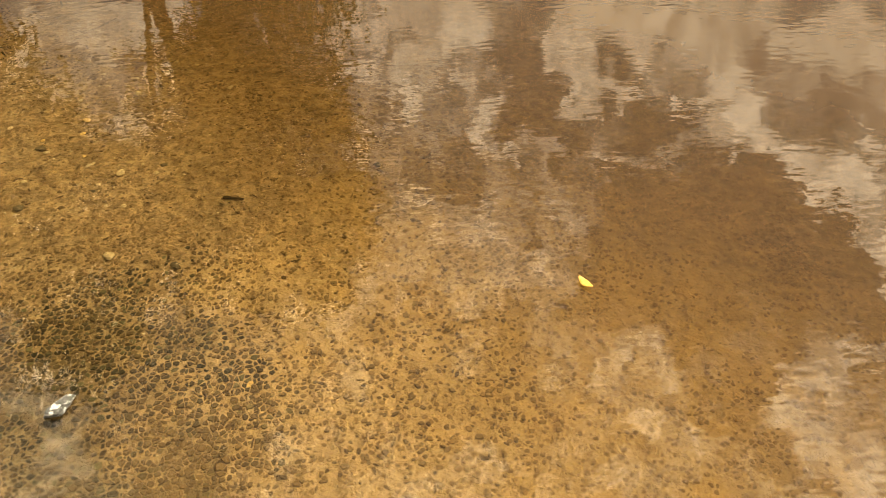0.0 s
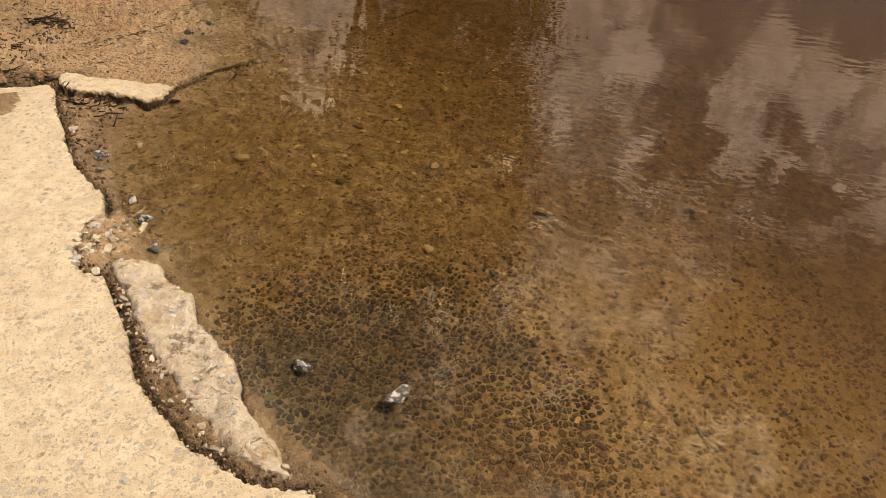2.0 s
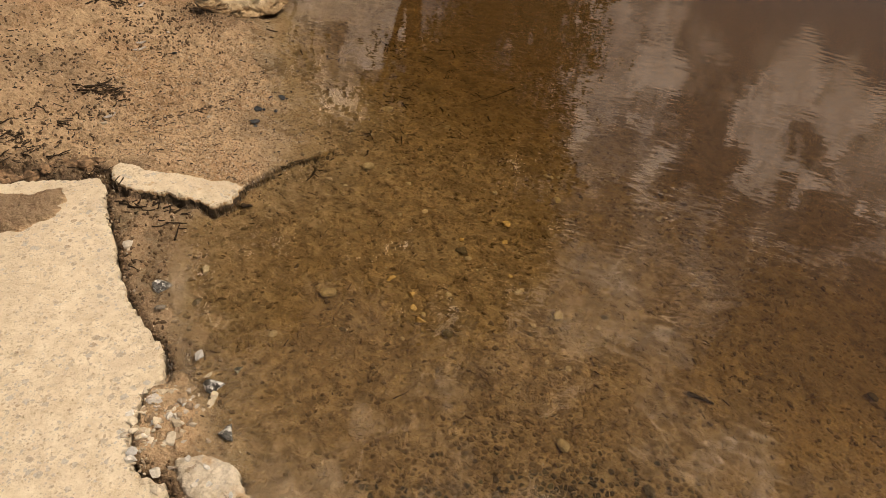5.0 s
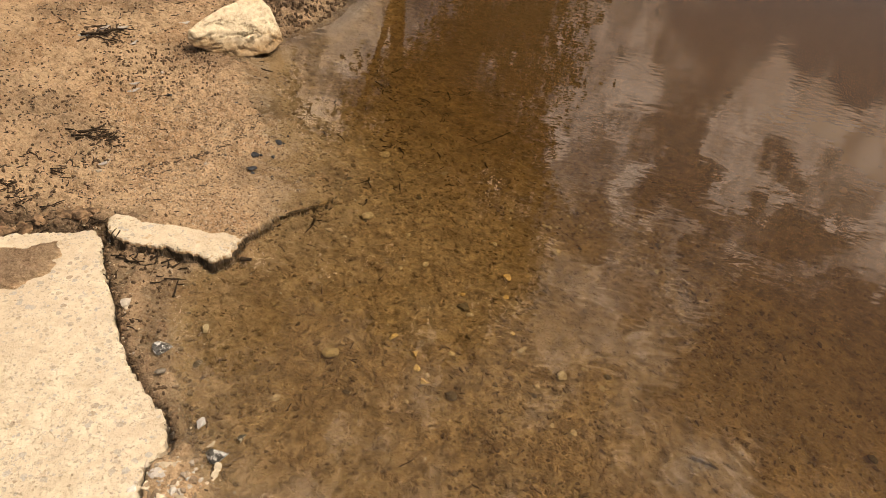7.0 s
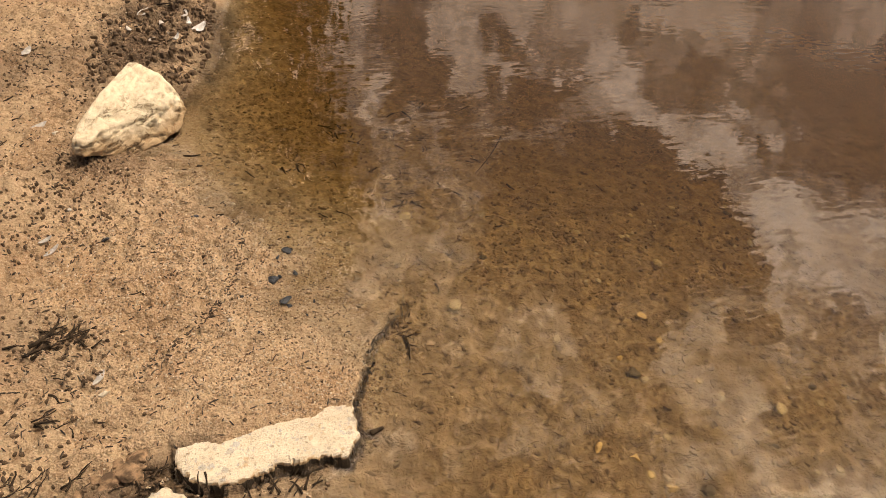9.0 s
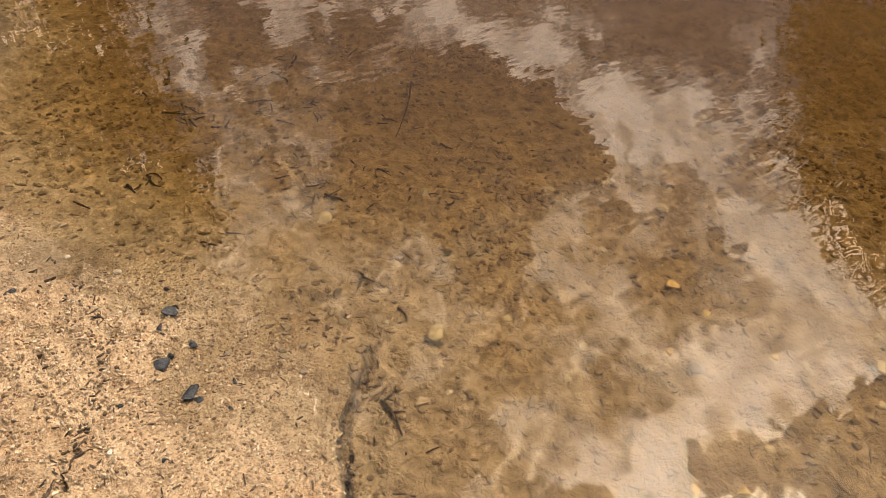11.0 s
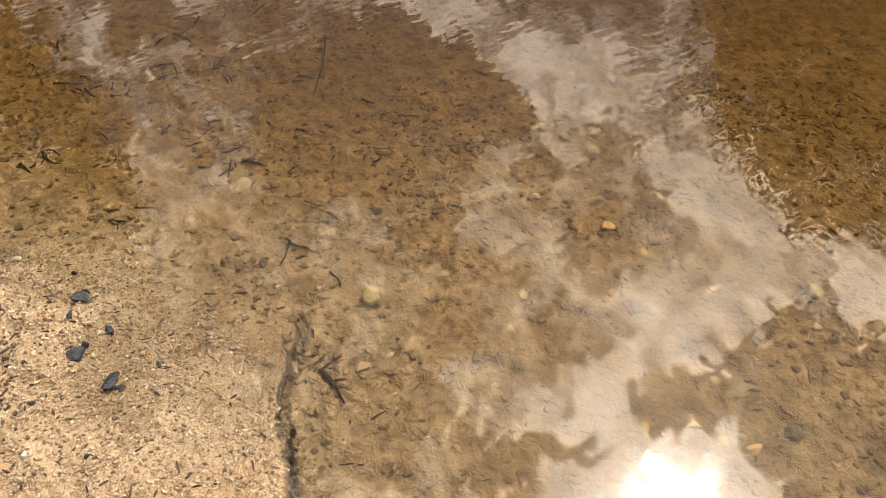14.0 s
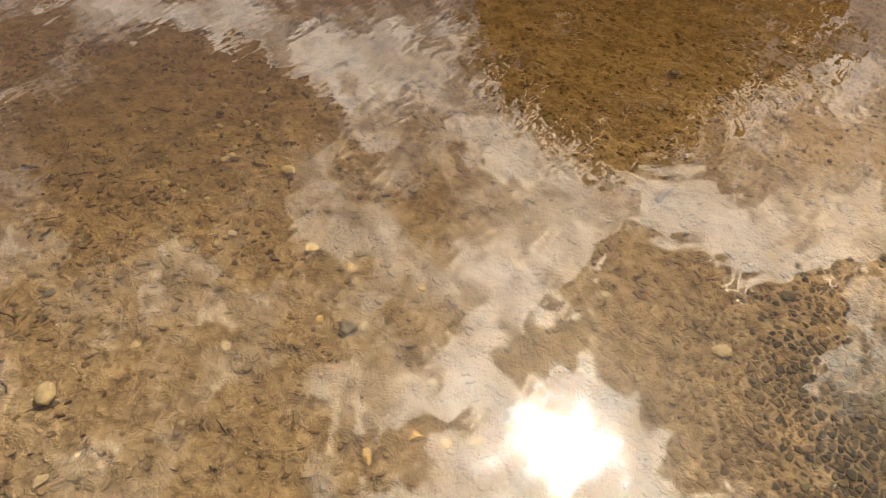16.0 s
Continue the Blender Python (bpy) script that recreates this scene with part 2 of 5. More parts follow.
cover = T.math("MAXIMUM", cover, T.math("MULTIPLY", glow, 0.2))
core = T.math("POWER", T.math("MAXIMUM", near_sun, 0.0), 1100.0)
cloud_power = T.math("ADD", T.math("ADD", T.step(fine, 0.34, 0.66, 44.0, 100.0), T.math("MULTIPLY", glow, 145.0)), T.math("MULTIPLY", core, 2500.0))
cloud_col = T.n("ShaderNodeVectorMath", op="SCALE")
cloud_col.inputs[0].default_value = (1.0, 0.86, 0.76)
high = T.n("ShaderNodeSeparateXYZ")
T.link(coord, high.inputs[0])
T.link(T.math("MULTIPLY", cloud_power, T.step(high.outputs[2], 0.3, 0.7, 0.21, 1.1)), cloud_col.inputs["Scale"])
sky_mix = T.mix(cover, sky_tex.outputs[0], cloud_col.outputs[0])
back = T.n("ShaderNodeBackground")
back.inputs["Strength"].default_value = 0.1
T.link(sky_mix, back.inputs["Color"])
T.link(back.outputs[0], T.n("ShaderNodeOutputWorld").inputs["Surface"])


# ---- materials ----
def material(name):
    m = bpy.data.materials.new(name)
    m.use_nodes = True
    m.node_tree.nodes.clear()
    t = Nodes(m.node_tree)
    t.out = t.n("ShaderNodeOutputMaterial")
    t.pos = t.n("ShaderNodeNewGeometry").outputs["Position"]
    return m, t


def finish(t, color, rough, normal=None, spec=0.4, metal=0.0):
    b = t.n("ShaderNodeBsdfPrincipled")
    for key, v in (("Base Color", color), ("Roughness", rough), ("Specular IOR Level", spec), ("Metallic", metal)):
        if isinstance(v, (int, float)):
            b.inputs[key].default_value = v
        elif isinstance(v, tuple):
            b.inputs[key].default_value = (*v, 1.0)
        else:
            t.link(v, b.inputs[key])
    if normal is not None:
        t.link(normal, b.inputs["Normal"])
    t.link(b.outputs[0], t.out.inputs["Surface"])


def wet_by_level(t, lo=0.003, hi=0.024):
    """Sand and stone are damp up to a little above the water's level."""
    sep = t.n("ShaderNodeSeparateXYZ")
    t.link(t.pos, sep.inputs[0])
    z = t.math("ADD", sep.outputs[2], t.step(t.noise(t.pos, 7.0, 4.0)[0], 0.3, 0.7, -0.012, 0.012, smooth=False))
    return t.step(z, lo, hi, 1.0, 0.0)


def sand_material():
    m, t = material("silty_sand")
    big = t.noise(t.pos, 2.3, 4.0)[0]
    mid = t.noise(t.pos, 16.0, 5.0, 0.6)[0]
    grain = t.noise(t.pos, 260.0, 3.0, 0.7)[0]
    c = t.ramp(big, [(0.3, (0.48, 0.29, 0.15)), (0.45, (0.62, 0.425, 0.248)), (0.58, (0.585, 0.395, 0.225)), (0.72, (0.54, 0.32, 0.155))])
    patch = t.noise(t.pos, 5.5, 5.0, 0.6)[0]
    c = t.mix(t.step(patch, 0.46, 0.62, 0.0, 0.75), c, (0.40, 0.225, 0.105))
    c = t.mix(t.step(mid, 0.47, 0.7, 0.0, 0.6), c, (0.34, 0.215, 0.11))
    c = t.mix(t.step(grain, 0.35, 0.65, 0.0, 0.8), c, t.mix(0.6, c, (0.70, 0.53, 0.34)))
    # relief is repeated in the colour: darker hollows, paler rises
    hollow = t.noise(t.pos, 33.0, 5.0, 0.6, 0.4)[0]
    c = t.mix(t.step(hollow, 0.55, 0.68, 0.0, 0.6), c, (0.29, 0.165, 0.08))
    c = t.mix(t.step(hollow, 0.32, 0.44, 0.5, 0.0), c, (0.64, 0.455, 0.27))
    v = t.vor(t.pos, 95.0)
    lump = t.noise(t.pos, 75.0, 4.0, 0.65)[0]
    c = t.mix(t.step(lump, 0.52, 0.68, 0.0, 0.6), c, t.mix(1.0, c, (0.48, 0.43, 0.36), "MULTIPLY"))
    c = t.mix(t.step(lump, 0.34, 0.45, 0.45, 0.0), c, (0.68, 0.49, 0.29))
    speck = t.math("MULTIPLY", t.step(v[0], 0.18, 0.3, 1.0, 0.0), t.step(t.noise(t.pos, 22.0, 3.0)[0], 0.40, 0.54))
    c = t.mix(t.math("MULTIPLY", speck, 0.4), c, (0.09, 0.055, 0.035))
    grains = t.math("MULTIPLY", t.step(t.vor(t.pos, 170.0)[0], 0.2, 0.32, 1.0, 0.0), t.step(t.noise(t.pos, 30.0, 3.0)[0], 0.45, 0.6))
    c = t.mix(t.math("MULTIPLY", grains, 0.6), c, (0.72, 0.58, 0.40))
    far = t.n("ShaderNodeVectorMath", op="DISTANCE")
    t.link(t.pos, far.inputs[0])
    far.inputs[1].default_value = (0.60, -0.84, 0.0)
    algae = t.math("ADD", far.outputs["Value"], t.step(t.noise(t.pos, 4.5, 5.0, 0.6)[0], 0.25, 0.75, -0.35, 0.35, smooth=False))
    c = t.mix(t.step(algae, 0.15, 0.55, 0.2, 0.0), c, t.mix(1.0, c, (0.42, 0.40, 0.34), "MULTIPLY"))
    # this attribute holds dark soil and some shade drawn as soil
    soil = t.n("ShaderNodeAttribute")
    soil.attribute_name = "soil"
    soil_shade_f = t.math("MULTIPLY", soil.outputs["Fac"], t.step(t.noise(t.pos, 40.0, 4.0, 0.65)[0], 0.3, 0.6, 0.75, 1.0))
    c = t.mix(soil_shade_f, c, t.mix(t.step(grain, 0.4, 0.65), (0.075, 0.046, 0.026), (0.21, 0.13, 0.073)))
    wet = wet_by_level(t)
    c = t.mix(wet, c, t.mix(1.0, c, (0.70, 0.71, 0.68), "MULTIPLY"))
    # silt, rotting litter and packed gravel on the pond bed
    sep = t.n("ShaderNodeSeparateXYZ")
    t.link(t.pos, sep.inputs[0])
    under = t.step(sep.outputs[2], -0.026, -0.010, 1.0, 0.0)
    mottle = t.noise(t.pos, 13.0, 6.0, 0.68, 0.6)[0]
    silt = t.ramp(mottle, [(0.24, (0.15, 0.105, 0.068)), (0.42, (0.265, 0.19, 0.122)), (0.58, (0.36, 0.262, 0.172)), (0.78, (0.47, 0.35, 0.238))])
    # shade between the silt lumps is put into the colour
    lumps = t.noise(t.pos, 36.0, 4.0, 0.6, 0.5)[0]
    silt = t.mix(t.step(lumps, 0.34, 0.6, 1.0, 0.0), silt, t.mix(1.0, silt, (0.64, 0.62, 0.59), "MULTIPLY"))
    # paler outer silt, with a cloud reflection's bright haze put into its colour
    outer = t.n("ShaderNodeVectorMath", op="DISTANCE")
    t.link(t.pos, outer.inputs[0])
    outer.inputs[1].default_value = (1.75, -0.75, 0.0)
    pale = t.math("ADD", outer.outputs["Value"], t.step(t.noise(t.pos, 3.4, 4.0, 0.6)[0], 0.25, 0.75, -0.4, 0.4, smooth=False))
    silt = t.mix(t.step(pale, 0.45, 1.25, 0.7, 0.0), silt, (0.53, 0.385, 0.238))
    flecks = t.math("MULTIPLY", t.step(t.noise(t.pos, 85.0, 5.0, 0.7, 0.8)[0], 0.52, 0.58), t.step(t.noise(t.pos, 11.0, 4.0, 0.6)[0], 0.42, 0.66, 0.03, 0.5))
    silt = t.mix(flecks, silt, (0.075, 0.048, 0.027))
    crumbs = t.step(t.noise(t.pos, 190.0, 3.0, 0.6)[0], 0.62, 0.72, 0.0, 0.25)
    silt = t.mix(crumbs, silt, (0.50, 0.38, 0.22))
    veins = t.vor(t.pos, 48.0, "DISTANCE_TO_EDGE")[0]
    packed = t.mix(t.step(t.math("ADD", veins, t.step(t.noise(t.pos, 60.0, 3.0)[0], 0.3, 0.7, -0.06, 0.06, smooth=False)), 0.02, 0.09), (0.22, 0.168, 0.105), (0.14, 0.105, 0.066))
    silt = t.mix(t.step(algae, 0.16, 0.42, 0.9, 0.0), silt, packed)
    c = t.mix(t.math("MULTIPLY", under, 0.86), c, silt)
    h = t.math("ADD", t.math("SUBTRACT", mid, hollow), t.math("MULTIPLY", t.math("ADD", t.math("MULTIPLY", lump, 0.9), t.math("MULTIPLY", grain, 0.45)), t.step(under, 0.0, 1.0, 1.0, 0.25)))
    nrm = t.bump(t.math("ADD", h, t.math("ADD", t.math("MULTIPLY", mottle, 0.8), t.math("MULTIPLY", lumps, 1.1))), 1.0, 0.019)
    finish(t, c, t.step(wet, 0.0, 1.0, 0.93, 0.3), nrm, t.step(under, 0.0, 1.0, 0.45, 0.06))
    return m


def concrete_material(name="weathered_concrete", dirty=False, sunken=False):
    m, t = material(name)
    big = t.noise(t.pos, 3.0, 4.0)[0]
    mid = t.noise(t.pos, 28.0, 5.0, 0.65)[0]
    grain = t.noise(t.pos, 330.0, 3.0, 0.7)[0]
    c = t.ramp(mid, [(0.3, (0.54, 0.435, 0.29)), (0.5, (0.68, 0.58, 0.42)), (0.7, (0.78, 0.69, 0.53))])
    c = t.mix(t.step(big, 0.45, 0.7, 0.0, 0.5), c, (0.53, 0.42, 0.285))
    worn = t.noise(t.pos, 9.0, 6.0, 0.65)[0]
    c = t.mix(t.step(worn, 0.46, 0.62, 0.0, 0.4), c, (0.54, 0.44, 0.32))
    # aggregate worn flush with the surface: grey flakes of two sizes and brown specks
    bent = t.n("ShaderNodeVectorMath", op="ADD")
    t.link(t.pos, bent.inputs[0])
    shift = t.n("ShaderNodeVectorMath", op="SCALE")
    t.link(t.noise(t.pos, 70.0, 3.0)[1], shift.inputs[0])
    shift.inputs["Scale"].default_value = 0.012
    t.link(shift.outputs[0], bent.inputs[1])
    for scale, lo, hi, amount in ((44.0, 0.30, 0.36, 0.75), (88.0, 0.26, 0.36, 0.7), (150.0, 0.26, 0.36, 0.6)):
        v = t.vor(bent.outputs[0], scale)
        flake = t.math("MULTIPLY", t.step(v[0], lo, hi, 1.0, 0.0), t.step(t.noise(t.pos, scale * 0.3, 3.0)[0], 0.46, 0.54))
        tone = t.ramp(v[1], [(0.15, (0.30, 0.30, 0.29)), (0.4, (0.44, 0.33, 0.21)), (0.6, (0.40, 0.40, 0.38)), (0.85, (0.27, 0.19, 0.12))])
        c = t.mix(t.math("MULTIPLY", flake, amount), c, tone)
    pit = t.step(t.noise(t.pos, 120.0, 4.0, 0.7)[0], 0.56, 0.7)
    c = t.mix(t.math("MULTIPLY", pit, 0.5), c, (0.38, 0.28, 0.165))
    c = t.mix(t.step(grain, 0.4, 0.7, 0.0, 0.35), c, (0.78, 0.68, 0.52))
    if dirty:
        c = t.mix(0.55, c, t.mix(t.step(mid, 0.35, 0.65), (0.66, 0.55, 0.41), (0.88, 0.79, 0.65)))
        rust = t.step(t.noise(t.pos, 13.0, 4.0, 0.6)[0], 0.56, 0.68, 0.0, 0.5)
        c = t.mix(rust, c, (0.50, 0.26, 0.075))
        mud = t.noise(t.pos, 17.0, 7.0, 0.7, 0.5)[0]
        c = t.mix(t.step(mud, 0.545, 0.61, 0.0, 0.75), c, t.mix(t.step(grain, 0.4, 0.6), (0.15, 0.092, 0.05), (0.27, 0.18, 0.105)))
    wet = wet_by_level(t, 0.002, 0.018)
    if sunken:
        # broken sides below the worn top: rust, black slime and painted-in shade
        sep = t.n("ShaderNodeSeparateXYZ")
        t.link(t.pos, sep.inputs[0])
        top = t.math("ADD", t.math("MULTIPLY", sep.outputs[0], -0.065), t.math("MULTIPLY_ADD", sep.outputs[1], -0.088, 0.01604))
        below = t.math("ADD", t.math("SUBTRACT", top, sep.outputs[2]), t.step(t.noise(t.pos, 48.0, 4.0)[0], 0.3, 0.7, -0.007, 0.007, smooth=False))
        c = t.mix(t.step(below, 0.004, 0.009, 0.0, 0.7), c, (0.42, 0.24, 0.09))
        c = t.mix(t.step(below, 0.009, 0.014, 0.0, 0.93), c, (0.028, 0.02, 0.013))
    c = t.mix(t.math("MULTIPLY", wet, 0.95), c, (0.06, 0.04, 0.022))
    h = t.math("ADD", t.math("ADD", t.math("MULTIPLY", mid, 0.45), t.math("MULTIPLY", grain, 0.45)), t.math("MULTIPLY", pit, -0.4))
    finish(t, c, t.step(wet, 0.0, 1.0, 0.9, 0.4), t.bump(h, 0.9, 0.016 if dirty else 0.0065), 0.3)
    return m


def stone_material(name, tones, rough=0.7, spec=0.4, scale=45.0, island=False, wet=True, bump=0.004, patches=False, pale=0.35):
    """Stone in several tones, one for each piece, with mottling."""
    m, t = material(name)
    if island:
        r = t.n("ShaderNodeNewGeometry").outputs["Random Per Island"]
    else:
        r = t.n("ShaderNodeObjectInfo").outputs["Random"]
    k = len(tones)
    c = t.ramp(r, [(i / max(1, k - 1), tone) for i, tone in enumerate(tones)])
    mid = t.noise(t.pos, scale, 5.0, 0.65)[0]
    fine_n = t.noise(t.pos, scale * 6, 3.0, 0.7)[0]
    c = t.mix(t.step(mid, 0.35, 0.7, 0.0, 0.5), c, t.mix(1.0, c, (0.5, 0.46, 0.4), "MULTIPLY"))
    c = t.mix(t.step(fine_n, 0.5, 0.75, 0.0, pale), c, t.mix(0.5, c, (0.7, 0.62, 0.5)))
    if patches:
        far = t.n("ShaderNodeVectorMath", op="DISTANCE")
        t.link(t.pos, far.inputs[0])
        far.inputs[1].default_value = (0.55, -0.68, 0.0)
        algae = t.math("ADD", far.outputs["Value"], t.step(t.noise(t.pos, 4.0, 4.0)[0], 0.25, 0.75, -0.5, 0.5, smooth=False))
        c = t.mix(t.step(algae, 0.25, 1.0, 0.0, 0.5), c, (0.40, 0.27, 0.145))
    ro = rough
    if wet:
        w = wet_by_level(t, 0.0, 0.02)
        c = t.mix(t.math("MULTIPLY", w, 0.5), c, t.mix(1.0, c, (0.6, 0.55, 0.45), "MULTIPLY"))
        ro = t.step(w, 0.0, 1.0, rough, rough * 0.5)
        sunk = t.n("ShaderNodeSeparateXYZ")
        t.link(t.pos, sunk.inputs[0])
        spec = t.step(sunk.outputs[2], -0.012, -0.002, 0.05, spec)
    h = t.math("ADD", mid, t.math("MULTIPLY", fine_n, 0.4))
    finish(t, c, ro, t.bump(h, 0.8, bump), spec)
    return m


def rock_material():
    m, t = material("cream_sandstone")
    big = t.noise(t.pos, 9.0, 4.0)[0]
    mid = t.noise(t.pos, 55.0, 5.0, 0.65)[0]
    fine_n = t.noise(t.pos, 300.0, 3.0, 0.7)[0]
    c = t.ramp(mid, [(0.3, (0.56, 0.43, 0.27)), (0.48, (0.74, 0.62, 0.43)), (0.75, (0.82, 0.72, 0.53))])
    c = t.mix(t.step(big, 0.5, 0.7, 0.0, 0.25), c, (0.60, 0.46, 0.28))
    sep = t.n("ShaderNodeSeparateXYZ")
    t.link(t.pos, sep.inputs[0])
    low = t.step(t.math("ADD", sep.outputs[2], t.step(big, 0.3, 0.7, -0.02, 0.02)), 0.055, 0.105, 1.0, 0.0)
    c = t.mix(t.math("MULTIPLY", low, 0.65), c, (0.40, 0.23, 0.09))
    # clefts with their shade put into the colour, mostly on steep faces
    line = t.math("ABSOLUTE", t.math("SUBTRACT", t.noise(t.scaled(t.pos, 1.0, 1.0, 2.2), 16.0, 6.0, 0.65, 0.8)[0], 0.5))
    crack = t.math("MULTIPLY", t.step(line, 0.004, 0.03, 1.0, 0.0), t.step(t.noise(t.pos, 12.0, 3.0)[0], 0.48, 0.6))
    nz = t.n("ShaderNodeSeparateXYZ")
    t.link(t.n("ShaderNodeNewGeometry").outputs["Normal"], nz.inputs[0])
    crack = t.math("MULTIPLY", crack, t.step(nz.outputs[2], 0.35, 0.85, 1.0, 0.25))
    c = t.mix(t.math("MULTIPLY", crack, 0.75), c, (0.24, 0.145, 0.07))
    h = t.math("ADD", t.math("MULTIPLY", big, 1.2), t.math("ADD", mid, t.math("MULTIPLY", fine_n, 0.25)))
    h = t.math("SUBTRACT", h, t.math("MULTIPLY", crack, 0.8))
    finish(t, c, 0.9, t.bump(h, 0.9, 0.007), 0.25)
    return m


def plain_material(name, a, b, scale=60.0, rough=0.8, spec=0.3, bump=0.002, metal=0.0):
    m, t = material(name)
    mid = t.noise(t.pos, scale, 4.0, 0.6)[0]
    c = t.mix(t.step(mid, 0.35, 0.68), a, b)
    finish(t, c, rough, t.bump(mid, 0.7, bump), spec, metal)
    return m


def water_material():
    m, t = material("pond_water")
    slow = t.noise(t.scaled(t.pos, 1.0, 1.7, 1.0, 25.0), 3.2, 2.0, 0.45, 0.3)[0]
    quick = t.noise(t.scaled(t.pos, 1.0, 2.2, 1.0, -15.0), 15.0, 1.0, 0.4)[0]
    ring = t.n("ShaderNodeTexWave")
    ring.wave_type, ring.rings_direction = "RINGS", "SPHERICAL"
    ring.inputs["Scale"].default_value, ring.inputs["Distortion"].default_value = 7.0, 1.6
    moved = t.n("ShaderNodeVectorMath", op="SUBTRACT")
    t.link(t.pos, moved.inputs[0])
    moved.inputs[1].default_value = (1.1, 0.1, 0.0)
    t.link(moved.outputs[0], ring.inputs["Vector"])
    far = t.n("ShaderNodeVectorMath", op="LENGTH")
    t.link(moved.outputs[0], far.inputs[0])
    here = t.step(far.outputs["Value"], 0.1, 0.9, 1.0, 0.0)
    calm = t.step(t.noise(t.pos, 1.1, 2.0)[0], 0.4, 0.65, 0.45, 1.0)
    sep = t.n("ShaderNodeSeparateXYZ")
    t.link(t.pos, sep.inputs[0])
    open_water = t.step(t.math("ADD", sep.outputs[0], t.math("MULTIPLY", sep.outputs[1], 0.8)), 0.1, 1.6, 0.25, 1.0)
    h = t.math("ADD", t.math("MULTIPLY", slow, 0.22), t.math("MULTIPLY", t.math("MULTIPLY", quick, 0.15), t.math("MULTIPLY", calm, open_water)))
    h = t.math("ADD", h, t.math("MULTIPLY", t.math("MULTIPLY", ring.outputs[1], here), 0.034))
    # small wavelets that run in from the open water
    wave = t.noise(t.scaled(t.pos, 1.0, 2.6, 1.0, 40.0), 13.0, 1.0, 0.4, 0.6)[0]
    spot = t.n("ShaderNodeVectorMath", op="DISTANCE")
    t.link(t.pos, spot.inputs[0])
    spot.inputs[1].default_value = (0.72, 0.22, 0.0)
    h = t.math("ADD", h, t.math("MULTIPLY", t.math("MULTIPLY", wave, t.step(spot.outputs["Value"], 0.1, 0.85, 1.0, 0.0)), 0.085))
    nrm = t.bump(h, 0.5, 0.006)
    deep = t.n("ShaderNodeAttribute")
    deep.attribute_name = "depth"
    deep = deep.outputs["Fac"]
    murk = t.step(t.math("ADD", deep, t.step(t.noise(t.pos, 1.6, 3.0)[0], 0.3, 0.7, -0.02, 0.02, smooth=False)), 0.045, 0.26, 0.0, 0.9)
    clear = t.n("ShaderNodeBsdfRefraction")
    clear.inputs["IOR"].default_value, clear.inputs["Roughness"].default_value = 1.33, 0.0
    tint = t.n("ShaderNodeCombineXYZ")
    for k, loss in enumerate((-6.4, -8.6, -15.5)):
        t.link(t.math("EXPONENT", t.math("MULTIPLY", deep, loss)), tint.inputs[k])
    t.link(tint.outputs[0], clear.inputs["Color"])
    silt = t.n("ShaderNodeBsdfDiffuse")
    silt.inputs["Color"].default_value = (0.085, 0.047, 0.018, 1.0)
    body = t.n("ShaderNodeMixShader")
    t.link(murk, body.inputs[0])
    t.link(clear.outputs[0], body.inputs[1])
    t.link(silt.outputs[0], body.inputs[2])
    gloss = t.n("ShaderNodeBsdfGlossy")
    gloss.inputs["Roughness"].default_value = 0.0
    fres = t.n("ShaderNodeFresnel")
    fres.inputs["IOR"].default_value = 1.5
    for node in (clear, gloss, fres):
        t.link(nrm, node.inputs["Normal"])
    top = t.n("ShaderNodeMixShader")
    t.link(fres.outputs[0], top.inputs[0])
    t.link(body.outputs[0], top.inputs[1])
    t.link(gloss.outputs[0], top.inputs[2])
    t.link(top.outputs[0], t.out.inputs["Surface"])
    return m


SAND = sand_material()
CONCRETE = concrete_material()
FRAGMENT = concrete_material("dirty_concrete", True)
SUNKEN_CONCRETE = concrete_material("sunken_concrete", False, True)
WATER = water_material()
ROCK = rock_material()
BED_TONES = [(0.053, 0.048, 0.037), (0.076, 0.06, 0.042), (0.104, 0.075, 0.049), (0.06, 0.056, 0.043), (0.143, 0.104, 0.065),
             (0.081, 0.061, 0.043), (0.188, 0.14, 0.086), (0.07, 0.064, 0.048), (0.2, 0.185, 0.114)]
AGGREGATE = stone_material("dark_bed_stones", BED_TONES, 0.6,
                           island=True, scale=70.0, patches=True, pale=0.1)
SILTED = stone_material("silted_bed_stones", [(0.17, 0.115, 0.068), (0.21, 0.148, 0.09), (0.13, 0.088, 0.053), (0.26, 0.185, 0.115), (0.19, 0.13, 0.079)], 0.8, island=True, scale=70.0, patches=True, pale=0.1)
AGGREGATE_ONE = stone_material("dark_bed_stone", BED_TONES, 0.6,
                               scale=70.0, patches=True, pale=0.1)
PALE_STONE = stone_material("pale_pebbles", [(0.62, 0.52, 0.37), (0.74, 0.66, 0.52), (0.50, 0.41, 0.29), (0.58, 0.53, 0.46)], 0.75, scale=80.0)
BROWN_STONE = stone_material("brown_pebbles", [(0.46, 0.37, 0.24), (0.56, 0.46, 0.32), (0.38, 0.30, 0.20)], 0.6, scale=80.0, wet=False)
OCHRE_STONE = stone_material("ochre_pebbles", [(0.66, 0.46, 0.20), (0.70, 0.53, 0.28), (0.62, 0.41, 0.16)], 0.6, scale=80.0, wet=False)
DARK_STONE = stone_material("dark_stones", [(0.13, 0.105, 0.08), (0.21, 0.175, 0.135), (0.09, 0.075, 0.06)], 0.5, scale=90.0)


